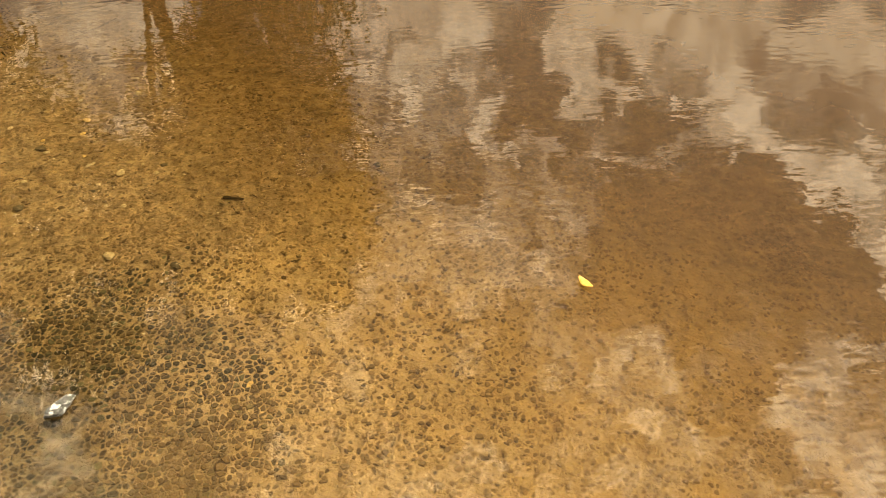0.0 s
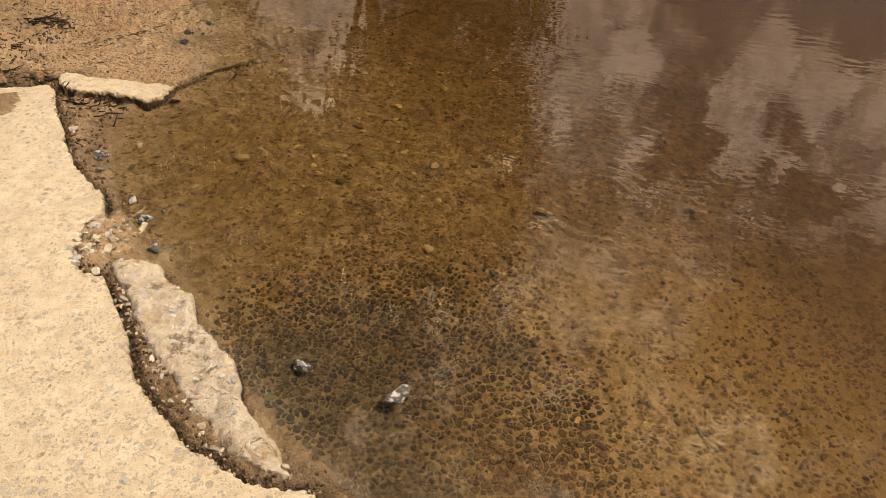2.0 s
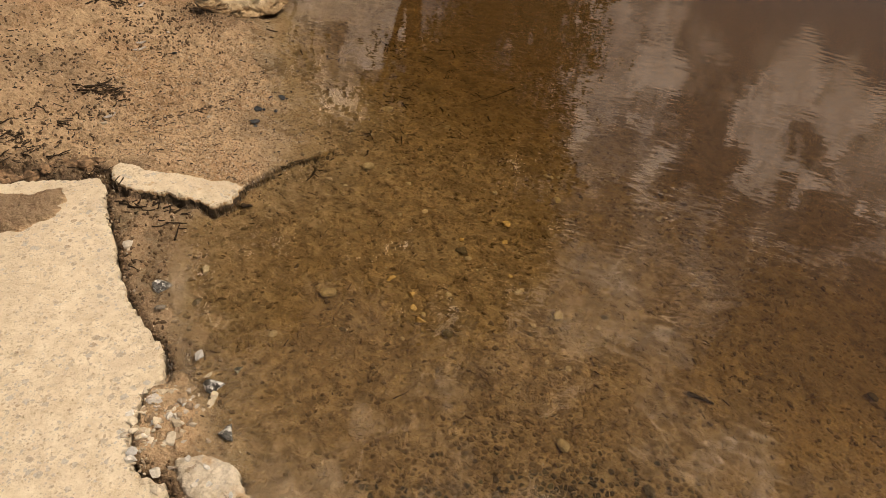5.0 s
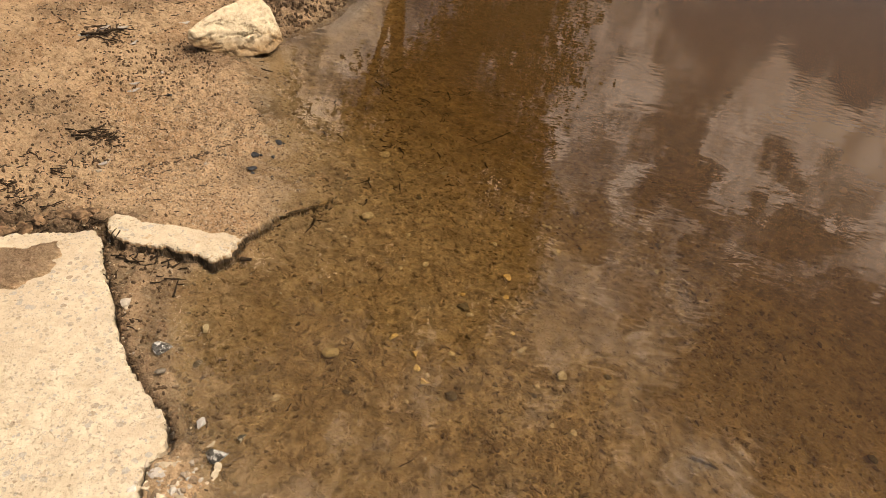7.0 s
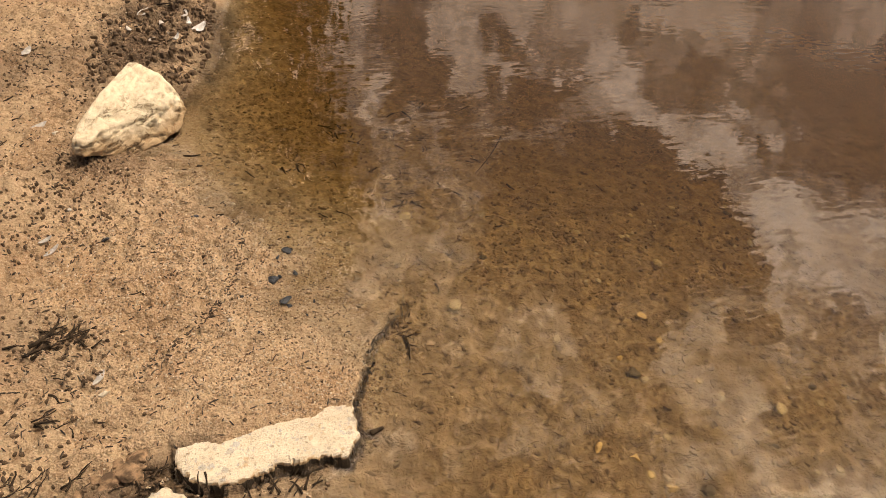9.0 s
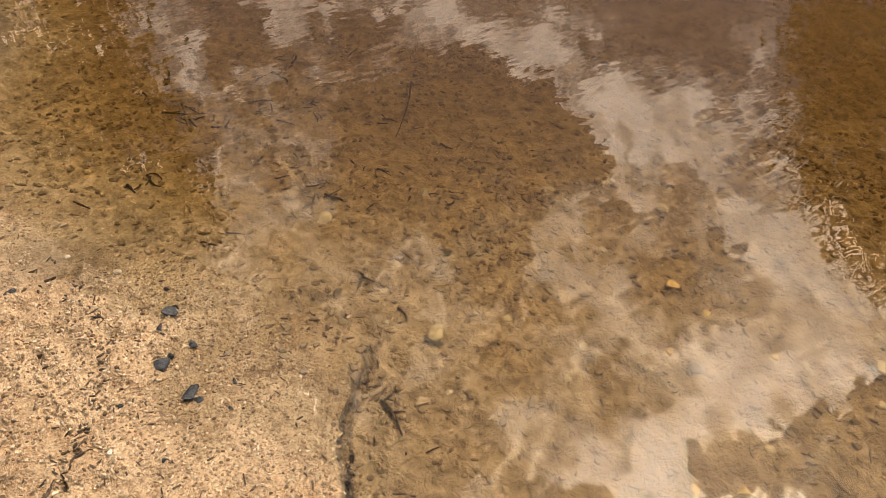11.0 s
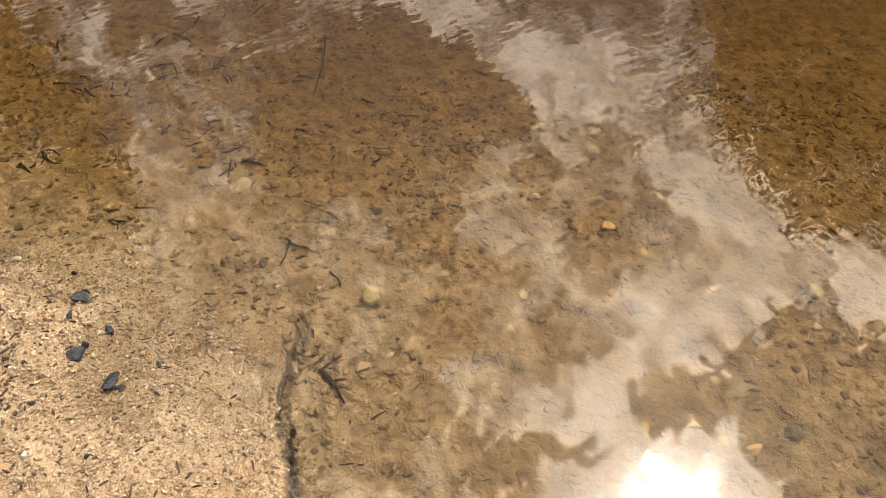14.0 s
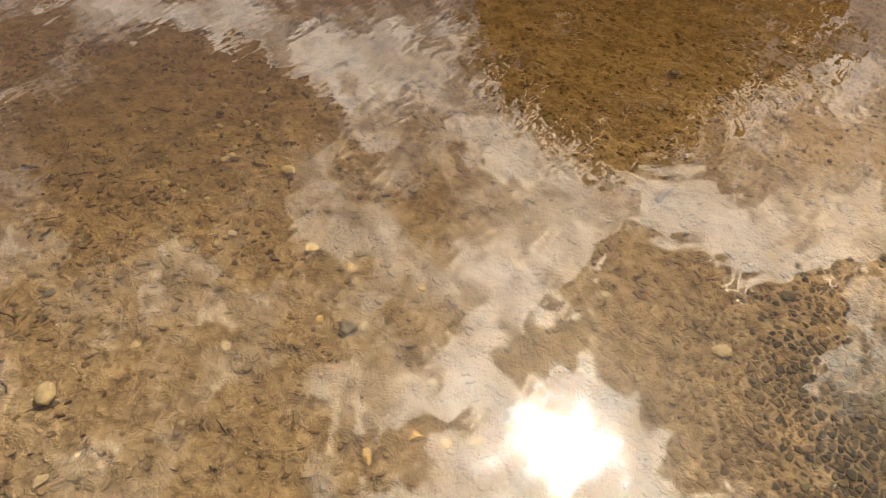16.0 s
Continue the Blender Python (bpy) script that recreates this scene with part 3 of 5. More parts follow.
def speckled_material():
    m, t = material("grey_speckled_stone")
    v = t.vor(t.pos, 260.0)
    n = t.noise(t.pos, 170.0, 4.0, 0.7)[0]
    c = t.ramp(t.math("MULTIPLY", t.math("ADD", v[0], n), 0.7), [(0.3, (0.02, 0.02, 0.02)), (0.47, (0.10, 0.095, 0.085)), (0.6, (0.17, 0.165, 0.15)), (0.8, (0.05, 0.045, 0.04))])
    c = t.mix(t.step(t.noise(t.pos, 62.0, 4.0, 0.7)[0], 0.515, 0.565), c, (0.78, 0.77, 0.74))
    finish(t, c, 0.3, t.bump(n, 1.0, 0.008), 0.6)
    return m


SPARKLE = speckled_material()
CHIPS = stone_material("dark_plant_litter", [(0.03, 0.02, 0.012), (0.07, 0.043, 0.024), (0.13, 0.082, 0.044), (0.045, 0.034, 0.022)], 0.8, island=True, scale=90.0)
SLAB_STONE = stone_material("slab_aggregate", [(0.46, 0.43, 0.38), (0.66, 0.56, 0.41), (0.56, 0.46, 0.33), (0.40, 0.38, 0.35), (0.72, 0.63, 0.48), (0.60, 0.45, 0.29)], 0.8, island=True,
                            scale=100.0, wet=False)
BED_GRAVEL = stone_material("bed_gravel", [(0.31, 0.225, 0.14), (0.23, 0.16, 0.098), (0.17, 0.118, 0.072), (0.38, 0.285, 0.185), (0.26, 0.188, 0.118), (0.29, 0.21, 0.132)], 0.7, island=True, scale=110.0)
FRAGMENT_STONE = stone_material("fragment_stones", [(0.72, 0.67, 0.58), (0.50, 0.50, 0.49), (0.80, 0.76, 0.68), (0.58, 0.45, 0.31), (0.62, 0.61, 0.59)], 0.75, scale=100.0, wet=False)
RUBBLE = stone_material("rubble", [(0.42, 0.31, 0.20), (0.28, 0.19, 0.115), (0.58, 0.47, 0.34), (0.36, 0.30, 0.24), (0.66, 0.58, 0.46), (0.33, 0.23, 0.14)], 0.85, scale=110.0, wet=False)
CRUMB = stone_material("slab_crumbs", [(0.60, 0.49, 0.34), (0.44, 0.34, 0.22), (0.72, 0.62, 0.47), (0.34, 0.25, 0.16), (0.50, 0.47, 0.42)], 0.85, island=True, scale=120.0, wet=False)
GRIT = stone_material("loose_grit", [(0.56, 0.41, 0.26), (0.36, 0.23, 0.125), (0.15, 0.092, 0.05), (0.76, 0.62, 0.44), (0.50, 0.35, 0.205), (0.28, 0.18, 0.10), (0.68, 0.53, 0.36)], 0.85, island=True, scale=120.0)
CHARCOAL = plain_material("charcoal", (0.010, 0.011, 0.013), (0.035, 0.038, 0.045), 180.0, 0.42, 0.35, 0.004)
TWIG = plain_material("dark_wet_wood", (0.018, 0.012, 0.008), (0.06, 0.04, 0.023), 120.0, 0.7, 0.08)
DRY_LEAF = plain_material("grey_dry_leaf", (0.36, 0.33, 0.29), (0.55, 0.50, 0.44), 90.0, 0.7)
YELLOW_LEAF = plain_material("yellow_leaf", (0.62, 0.34, 0.06), (0.74, 0.50, 0.15), 110.0, 0.6)
CLOD = plain_material("dark_mud_clods", (0.075, 0.047, 0.027), (0.19, 0.122, 0.068), 60.0, 0.85, bump=0.006)
SOIL = plain_material("root_bound_soil", (0.085, 0.053, 0.03), (0.34, 0.215, 0.12), 45.0, 0.95, bump=0.008)
PALE_LEAF = plain_material("bleached_leaf", (0.52, 0.49, 0.45), (0.74, 0.71, 0.66), 90.0, 0.7)
BARK = plain_material("grey_brown_bark", (0.12, 0.09, 0.06), (0.26, 0.21, 0.16), 9.0, 0.9, bump=0.03)
LEAF = plain_material("green_foliage", (0.035, 0.055, 0.012), (0.085, 0.10, 0.028), 3.0, 0.6)


# ---- helpers for meshes ----
def part(name, bm, mat, parent=None, label="", smooth=False):
    """One mesh object out of a bmesh, under a thing or on its own."""
    me = bpy.data.meshes.new(name)
    bm.to_mesh(me)
    bm.free()
    me.materials.append(mat)
    if smooth:
        me.polygons.foreach_set("use_smooth", [True] * len(me.polygons))
    ob = new(name, me)
    ob.parent = parent
    if label:
        tagged(ob, label)
    return ob


def sheet(name, verts, faces, mat, smooth=False):
    me = bpy.data.meshes.new(name)
    me.from_pydata(verts, [], faces)
    me.materials.append(mat)
    if smooth:
        me.polygons.foreach_set("use_smooth", [True] * len(me.polygons))
    me.update()
    return new(name, me)


def value_noise(x, y, seed=0):
    """Smooth noise of 0 to 1 on a unit lattice, for arrays."""
    x, y = np.asarray(x, float), np.asarray(y, float)
    xi, yi = np.floor(x), np.floor(y)
    fx, fy = x - xi, y - yi
    fx, fy = fx * fx * (3 - 2 * fx), fy * fy * (3 - 2 * fy)

    def h(a, b):
        v = np.sin(a * 127.1 + b * 311.7 + seed * 74.7) * 43758.5453
        return v - np.floor(v)

    return (h(xi, yi) * (1 - fx) + h(xi + 1, yi) * fx) * (1 - fy) + (h(xi, yi + 1) * (1 - fx) + h(xi + 1, yi + 1) * fx) * fy


def fractal(x, y, scale, octaves=4, seed=0):
    total, amp, size = 0.0, 0.5, scale
    for i in range(octaves):
        total = total + amp * (value_noise(np.asarray(x) * size, np.asarray(y) * size, seed + i * 3) - 0.5)
        amp, size = amp * 0.5, size * 2.03
    return total


def inside(x, y, poly):
    """Which points lie in the polygon."""
    x, y = np.asarray(x, float), np.asarray(y, float)
    res = np.zeros(x.shape, bool)
    for (ax, ay), (bx, by) in zip(poly, poly[1:] + poly[:1]):
        if ay == by:
            continue
        cross = ((ay > y) != (by > y)) & (x < (bx - ax) * (y - ay) / (by - ay) + ax)
        res ^= cross
    return res


def edge_distance(x, y, poly):
    """Distance to the outline of a polygon."""
    x, y = np.asarray(x, float), np.asarray(y, float)
    best = np.full(x.shape, 1e9)
    for (ax, ay), (bx, by) in zip(poly, poly[1:] + poly[:1]):
        dx, dy = bx - ax, by - ay
        k = np.clip(((x - ax) * dx + (y - ay) * dy) / (dx * dx + dy * dy + 1e-12), 0, 1)
        best = np.minimum(best, np.hypot(x - ax - k * dx, y - ay - k * dy))
    return best


def smooth(v, lo, hi):
    k = np.clip((np.asarray(v, float) - lo) / (hi - lo), 0, 1)
    return k * k * (3 - 2 * k)


# ---- the plan ----
# the waterline, as x for a given y; land lies to the left of it
SHORE_Y = [-6.0, -2.2, -1.5, -1.12, -0.98, -0.85, -0.72, -0.60, -0.48, -0.35, -0.2, -0.1, 0.02, 0.1, 0.17, 0.26, 0.4, 0.55, 0.65, 0.78, 0.9, 1.05, 1.2, 1.34,
           1.55, 1.75, 2.18, 2.5, 4.0, 6.0, 9.0]
SHORE_X = [7.0, 2.4, 1.4, 0.86, 0.62, 0.42, 0.25, 0.08, -0.06, -0.22, -0.34, -0.40, -0.45, -0.46, -0.42, -0.37, -0.36, -0.37, -0.39, -0.42, -0.51, -0.64,
           -0.73, -0.77, -0.78, -0.69, -0.65, -0.60, -0.5, 0.0, 2.0]

MAIN_SLAB = [(-3.2, -2.6), (2.6, -2.6), (1.9, -1.65), (1.2, -1.27), (0.97, -1.155), (0.82, -1.1), (0.69, -1.05), (0.59, -1.02), (0.48, -1.03), (0.40, -1.0),
             (0.33, -0.985), (0.24, -0.925), (0.14, -0.85), (0.09, -0.775), (-0.01, -0.675), (-0.076, -0.608), (-0.126, -0.606), (-0.165, -0.578), (-0.19, -0.54), (-0.198, -0.495), (-0.222, -0.45),
             (-0.205, -0.40), (-0.238, -0.345), (-0.265, -0.318), (-0.34, -0.27), (-0.43, -0.2), (-0.50, -0.12), (-0.57, -0.04), (-0.66, 0.06), (-0.69, 0.11), (-0.75, 0.155),
             (-0.80, 0.12), (-0.87, 0.09), (-0.96, 0.045), (-1.15, -0.03), (-3.2, -0.75)]
SOIL_ON_SLAB = [(-1.6, -0.3), (-1.05, -0.06), (-0.9, 0.008), (-0.86, 0.02), (-0.832, 0.044), (-0.822, 0.12), (-0.795, 0.10), (-0.774, 0.044), (-0.748, 0.0), (-0.765, -0.016),
                (-0.737, -0.026), (-0.77, -0.065), (-0.8, -0.12), (-0.86, -0.17), (-0.93, -0.235), (-1.02, -0.29), (-1.3, -0.45), (-1.9, -0.7), (-1.9, -0.42)]
BROKEN_STRIP = [(-0.10, -0.555), (-0.02, -0.515), (0.02, -0.525), (0.075, -0.565), (0.15, -0.61), (0.19, -0.66), (0.24, -0.705), (0.33, -0.76), (0.365, -0.80),
                (0.385, -0.85), (0.45, -0.90), (0.52, -0.955), (0.585, -1.005), (0.515, -1.005), (0.44, -0.985), (0.375, -0.958), (0.295, -0.897), (0.195, -0.822),
                (0.113, -0.757), (0.026, -0.672), (-0.05, -0.606)]
SECOND_SLAB = [(-0.735, 0.20), (-0.695, 0.145), (-0.645, 0.125), (-0.59, 0.13), (-0.55, 0.145), (-0.52, 0.155), (-0.47, 0.145), (-0.435, 0.155), (-0.40, 0.15),
               (-0.365, 0.205), (-0.37, 0.255), (-0.355, 0.33), (-0.335, 0.39), (-0.30, 0.455), (-0.26, 0.49), (-0.215, 0.55), (-0.20, 0.62), (-0.24, 0.72),
               (-0.40, 0.80), (-0.66, 0.66), (-0.73, 0.40)]
BARE_TIP = [(-0.76, 0.205), (-0.70, 0.13), (-0.55, 0.11), (-0.40, 0.12), (-0.33, 0.2), (-0.36, 0.275), (-0.39, 0.285), (-0.42, 0.282), (-0.455, 0.265), (-0.50, 0.262), (-0.54, 0.248), (-0.60, 0.232),
            (-0.64, 0.222), (-0.69, 0.228), (-0.735, 0.215)]


GAP = [(-0.77, 0.19), (-0.66, 0.04), (-0.57, -0.04), (-0.50, -0.12), (-0.43, -0.2), (-0.30, -0.30), (-0.27, -0.27), (-0.34, -0.16), (-0.42, -0.04), (-0.455, 0.05), (-0.43, 0.17), (-0.6, 0.15)]


def ragged(x, y, by, seed):
    """The crumbled outline's shift of a point."""
    return (x + by * (fractal(x, y, 45.0, 4, seed) + 0.7 * fractal(x, y, 14.0, 3, seed + 31)),
            y + by * (fractal(x, y, 45.0, 4, seed + 7) + 0.7 * fractal(x, y, 14.0, 3, seed + 37)))


def second_top(x, y):
    return 0.047 - 0.065 * (x + 0.72) - 0.088 * (y - 0.18)


def ground_height(x, y):
    x, y = np.asarray(x, float), np.asarray(y, float)
    d = x - np.interp(y, SHORE_Y, SHORE_X)
    d = d + 0.05 * fractal(x, y, 5.0, 4, 5)
    land = 0.028 * smooth(-d, 0.0, 0.22) + 0.055 * smooth(-d, 0.15, 1.6) + 0.9 * smooth(-d, 1.5, 14.0)
    out = 0.75 * x + 0.66 * y
    bed = -0.022 - 0.03 * smooth(d, 0.03, 0.45) - 0.09 * smooth(out, 0.25, 1.7) - 0.04 * smooth(y, 0.45, 1.5) * smooth(d, 0.05, 0.4) - 0.6 * smooth(out, 1.4, 5.5)
    bed = bed * smooth(d, -0.02, 0.13)
    h = np.where(d < 0, land, bed)
    # the far bank
    far = np.hypot(x - 3.6, y - 3.2)
    rise = smooth(far, 5.6, 8.4)
    h = h * (1 - rise) + rise * (0.35 + 0.03 * np.maximum(far - 8, 0).clip(0, 40))
    near = smooth(8.0 - np.hypot(x, y), 0, 4)
    h = h + near * (np.where(d < 0, 0.022, 0.012) * fractal(x, y, 6.0, 4, 1) + np.where(d < 0, 0.052, 0.03) * fractal(x, y, 34.0, 5, 2) * smooth(np.abs(d), 0.0, 0.1))
    # rough ground with clods where litter has gathered at the bank
    clods = smooth(fractal(x, y, 2.4, 3, 21), 0.0, 0.16) * smooth(-d, 0.05, 0.3) * smooth(y, 0.15, 0.6)
    h = h + near * clods * 0.03 * np.abs(fractal(x, y, 26.0, 3, 9))
    mound = smooth(0.36 - np.hypot(x + 0.81, (y - 1.9) * 0.6), 0, 0.2)
    h = h + mound * smooth(-d, 0.0, 0.1) * (0.012 + 0.12 * np.abs(fractal(x, y, 16.0, 4, 12)))
    # soil under and against the slabs
    on_main = inside(x, y, MAIN_SLAB)
    em = edge_distance(x, y, MAIN_SLAB)
    wx, wy = x + 0.055 * fractal(x, y, 28.0, 4, 17) + 0.07 * fractal(x, y, 9.0, 3, 19), y + 0.055 * fractal(x, y, 28.0, 4, 18) + 0.07 * fractal(x, y, 9.0, 3, 20)
    soil = inside(wx, wy, SOIL_ON_SLAB)
    es = edge_distance(wx, wy, SOIL_ON_SLAB)
    h = np.where(on_main, np.where(soil, 0.028 + 0.02 * smooth(es, 0.0, 0.04) + 0.008 * fractal(x, y, 30.0, 3, 8), -0.02 - 0.03 * smooth(em, 0.0, 0.03)), h)
    beside = (~on_main) & (em < 0.07) & (y < 0.12) & (y > -1.2)
    h = np.where(beside & ~inside(x, y, BROKEN_STRIP), np.where(d < 0.03, 0.012 + 0.045 * fractal(x, y, 22.0, 4, 4) - 0.02 * (1 - smooth(em, 0.0, 0.02)), h), h)
    crack = (~on_main) & (em < 0.085) & (x > -0.24) & (x < 0.56) & (y < -0.42)
    ed = edge_distance(x, y, BROKEN_STRIP)
    notch = smooth(0.13 - np.hypot(x + 0.18, y + 0.5), 0.0, 0.06)
    h = np.where(~on_main & (notch > 0.05), np.maximum(h, (0.030 + 0.045 * fractal(x, y, 34.0, 5, 16)) * notch), h)
    h = np.where(crack & (ed < 0.07), np.maximum(h, 0.016 + 0.05 * fractal(x, y, 30.0, 5, 15) - 0.014 * (1 - smooth(em, 0.004, 0.022))), h)
    h = np.where(inside(x, y, BROKEN_STRIP), np.where(ed > 0.016, -0.03, np.where(em < 0.12, 0.012, -0.02)), h)
    gap = inside(x, y, GAP) & ~on_main
    h = np.where(gap, np.maximum(h, 0.015 + 0.05 * fractal(x, y, 26.0, 5, 14)), h)
    on_second = inside(*ragged(x, y, 0.022, 8), SECOND_SLAB)
    tx, ty = x + 0.03 * fractal(x, y, 30.0, 4, 27), y + 0.03 * fractal(x, y, 30.0, 4, 28)
    tip = inside(tx, ty, BARE_TIP)
    top = second_top(x, y)
    et = edge_distance(tx, ty, BARE_TIP)
    cover = top + 0.004 + 0.007 * smooth(et, 0.0, 0.05) + 0.02 * fractal(x, y, 30.0, 5, 6) * smooth(et, 0.0, 0.03)
    share = smooth(x, -0.85, -0.45)
    cover = np.where(h > cover, h * (1 - share) + cover * share, cover)
    e2 = edge_distance(*ragged(x, y, 0.022, 8), SECOND_SLAB)
    lip = (1 - smooth(e2, 0.0, 0.010)) * smooth(x, -0.47, -0.44)
    blend = np.maximum(smooth(e2, 0.0, 0.1), smooth(x, -0.73, -0.67) * smooth(0.5 - y, 0.0, 0.1))
    cover = np.maximum(h * (1 - blend) + cover * blend, top + 0.002)
    h = np.where(on_second, cover - 0.012 * lip, h)
    trench = ~on_second & (x > -0.76) & (y > 0.08) & (y < 0.75) & ~((x < -0.7) & (y > 0.2))
    h = np.where(trench, h - (0.026 + 0.03 * fractal(x, y, 30.0, 2, 91)) * (1 - smooth(e2, 0.004, 0.013)) * smooth(0.64 - y, 0.0, 0.12), h)
    h = np.where(~on_second & (y > 0.55) & (e2 < 0.12), np.maximum(h, top + 0.002 - 0.25 * e2 - 0.03 * smooth(0.66 - y, 0.0, 0.1)), h)
    h = np.where(tip, np.minimum(h, top - 0.02 * smooth(et, 0.0, 0.02)), h)
    return h


def ground_at(x, y):
    return float(ground_height(np.array([x]), np.array([y]))[0])


def soil_shade_mask(x, y):
    """Where dark soil has gathered: in the cracks and the gap between the slabs, and among the clods; also shade drawn
    as soil under the sunken slab's edge and the rock.
    """
    d = x - np.interp(y, SHORE_Y, SHORE_X)
    em = edge_distance(x, y, MAIN_SLAB)
    crack = np.maximum(1 - smooth(em, 0.006, 0.034), 0.45 * (1 - smooth(em, 0.03, 0.09))) * ~inside(x, y, MAIN_SLAB) * smooth(y, -1.12, -1.0) * smooth(0.02 - d, -0.06, 0.02)
    crack = crack * (1 - 0.9 * smooth(0.14 - np.hypot(x + 0.19, y + 0.48), 0.0, 0.05))
    gap_m = inside(x, y, GAP) * 0.35
    back = (1 - smooth(np.abs(y - 0.17 - 0.3 * (x + 0.75)), 0.02, 0.09)) * smooth(-0.66 - x, -0.06, 0.04) * smooth(x, -1.7, -1.2) * 0.8
    heap = smooth(0.36 - np.hypot(x + 0.81, (y - 1.9) * 0.6), 0, 0.2) * np.clip(0.75 + 2.2 * fractal(x, y, 9.0, 4, 93), 0, 0.95)
    clods = smooth(fractal(x, y, 2.4, 3, 21), 0.03, 0.16) * smooth(-d, 0.1, 0.4) * smooth(y, 0.25, 0.7) * 0.45
    on_slab = inside(x, y, SOIL_ON_SLAB) * 0.5
    # shade below the rock's overhang, drawn as dark soil
    foot = (1 - smooth(np.hypot((x + 0.97) * 0.8, y - 1.22), 0.05, 0.2)) * 0.6
    # the dark line of wet and shade under the sunken slab's edge
    sx, sy = ragged(x, y, 0.022, 8)
    rim = (1 - smooth(edge_distance(sx, sy, SECOND_SLAB), 0.005, 0.019 + 0.03 * np.maximum(0, fractal(x, y, 24.0, 2, 92)))) * (~inside(sx, sy, SECOND_SLAB) | (edge_distance(sx, sy, SECOND_SLAB) < 0.005)) * smooth(x, -0.76, -0.7) * smooth(0.62 - y, 0.0, 0.1) * (1 - 0.5 * smooth(y, 0.3, 0.4)) * ~((x < -0.68) & (y > 0.19))
    stain = 0.42 * (1 - smooth(np.hypot((x + 0.64) * 0.8 + 0.25 * (y - 0.97), y - 0.97) + 0.08 * fractal(x, y, 12.0, 4, 95), 0.03, 0.11))
    return np.clip(np.max([stain, rim, crack, gap_m, back, heap, clods, on_slab, foot], axis=0), 0, 1)


def axis(lo, hi, step, limit, grow=1.16):
    """Even steps from lo to hi, then steps that grow out to the limit."""
    inner = list(np.arange(lo, hi + step / 2, step))
    s, a = step, []
    v = lo
    while v > -limit:
        s *= grow
        v -= s
        a.append(v)
    s, b = step, []
    v = hi
    while v < limit:
        s *= grow
        v += s
        b.append(v)
    return np.array(a[::-1] + inner + b)


def grid_sheet(name, xs, ys, height, mat):
    gx, gy = np.meshgrid(xs, ys)
    z = height(gx, gy)
    nx, ny = len(xs), len(ys)
    co = np.stack([gx, gy, z], -1).reshape(-1, 3)
    idx = np.arange(nx * ny).reshape(ny, nx)
    quads = np.stack([idx[:-1, :-1], idx[:-1, 1:], idx[1:, 1:], idx[1:, :-1]], -1).reshape(-1, 4)
    me = bpy.data.meshes.new(name)
    me.vertices.add(len(co))
    me.vertices.foreach_set("co", co.ravel())
    me.loops.add(quads.size)
    me.loops.foreach_set("vertex_index", quads.ravel())
    me.polygons.add(len(quads))
    me.polygons.foreach_set("loop_start", np.arange(0, quads.size, 4))
    me.polygons.foreach_set("use_smooth", np.ones(len(quads), bool))
    me.update(calc_edges=True)
    me.materials.append(mat)
    return new(name, me)


# ---- ground and water ----
ground_x, ground_y = axis(-2.1, 2.5, 0.0078, 1500), axis(-1.3, 2.7, 0.0078, 1500)
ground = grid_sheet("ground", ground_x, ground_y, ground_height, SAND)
soil = ground.data.attributes.new("soil", "FLOAT", "POINT")
soil.data.foreach_set("value", soil_shade_mask(*np.meshgrid(ground_x, ground_y)).ravel().astype(np.float32))
tagged(ground, "tan silty sand bank sloping into a muddy pond bed", "ground", kind="structure")

wx, wy = axis(-1.2, 2.8, 0.02, 15, 1.2), axis(-1.6, 3.2, 0.02, 15, 1.2)
water = grid_sheet("water", wx, wy, lambda x, y: x * 0.0, WATER)
depth = water.data.attributes.new("depth", "FLOAT", "POINT")
depth.data.foreach_set("value", np.maximum(0.0, -ground_height(*np.meshgrid(wx, wy))).ravel().astype(np.float32))
water.visible_shadow = False
tagged(water, "shallow amber pond water reflecting clouds and trees", "water", kind="structure")


# ---- concrete ----
def broken_slab(name, poly, top, relief, xs, ys, thick, ragged_by, worn, mat, seed):
    """A slab with a crumbled outline, a worn rim and an uneven top."""
    gx, gy = np.meshgrid(xs, ys)
    px, py = ragged(gx, gy, ragged_by, seed)
    hit = inside(px, py, poly)
    dist = edge_distance(px, py, poly)
    width = worn * (1.0 + 1.6 * value_noise(gx * 22, gy * 22, seed + 3))
    k = 1 - np.clip(dist / width, 0, 1)
    z = top(gx, gy) + relief(gx, gy) - width * 0.8 * (1 - np.sqrt(np.maximum(0.0, 1 - k * k)))
    z = np.where(hit, z, top(gx, gy) - thick)
    z = np.where(hit & (dist < 0.003), z - 0.012, z)
    # the grid's points nearest to the outline slide onto it
    gy_d, gx_d = np.gradient(dist, ys, xs)
    norm = np.hypot(gx_d, gy_d) + 1e-6
    step = np.maximum(np.gradient(gx, axis=1), np.gradient(gy, axis=0))
    slide = np.where((dist < 0.75 * step) & (norm > 0.6), dist * 0.9, 0.0)
    gx, gy = gx - gx_d / norm * slide, gy - gy_d / norm * slide
    nx, ny = len(xs), len(ys)
    idx = np.arange(nx * ny).reshape(ny, nx)
    some = hit[:-1, :-1] | hit[:-1, 1:] | hit[1:, 1:] | hit[1:, :-1]
    quads = np.stack([idx[:-1, :-1], idx[:-1, 1:], idx[1:, 1:], idx[1:, :-1]], -1)[some]
    used, quads = np.unique(quads, return_inverse=True)
    co = np.stack([gx, gy, z], -1).reshape(-1, 3)[used]
    me = bpy.data.meshes.new(name)
    me.from_pydata(co.tolist(), [], quads.reshape(-1, 4).tolist())
    me.materials.append(mat)
    me.update()
    return new(name, me)


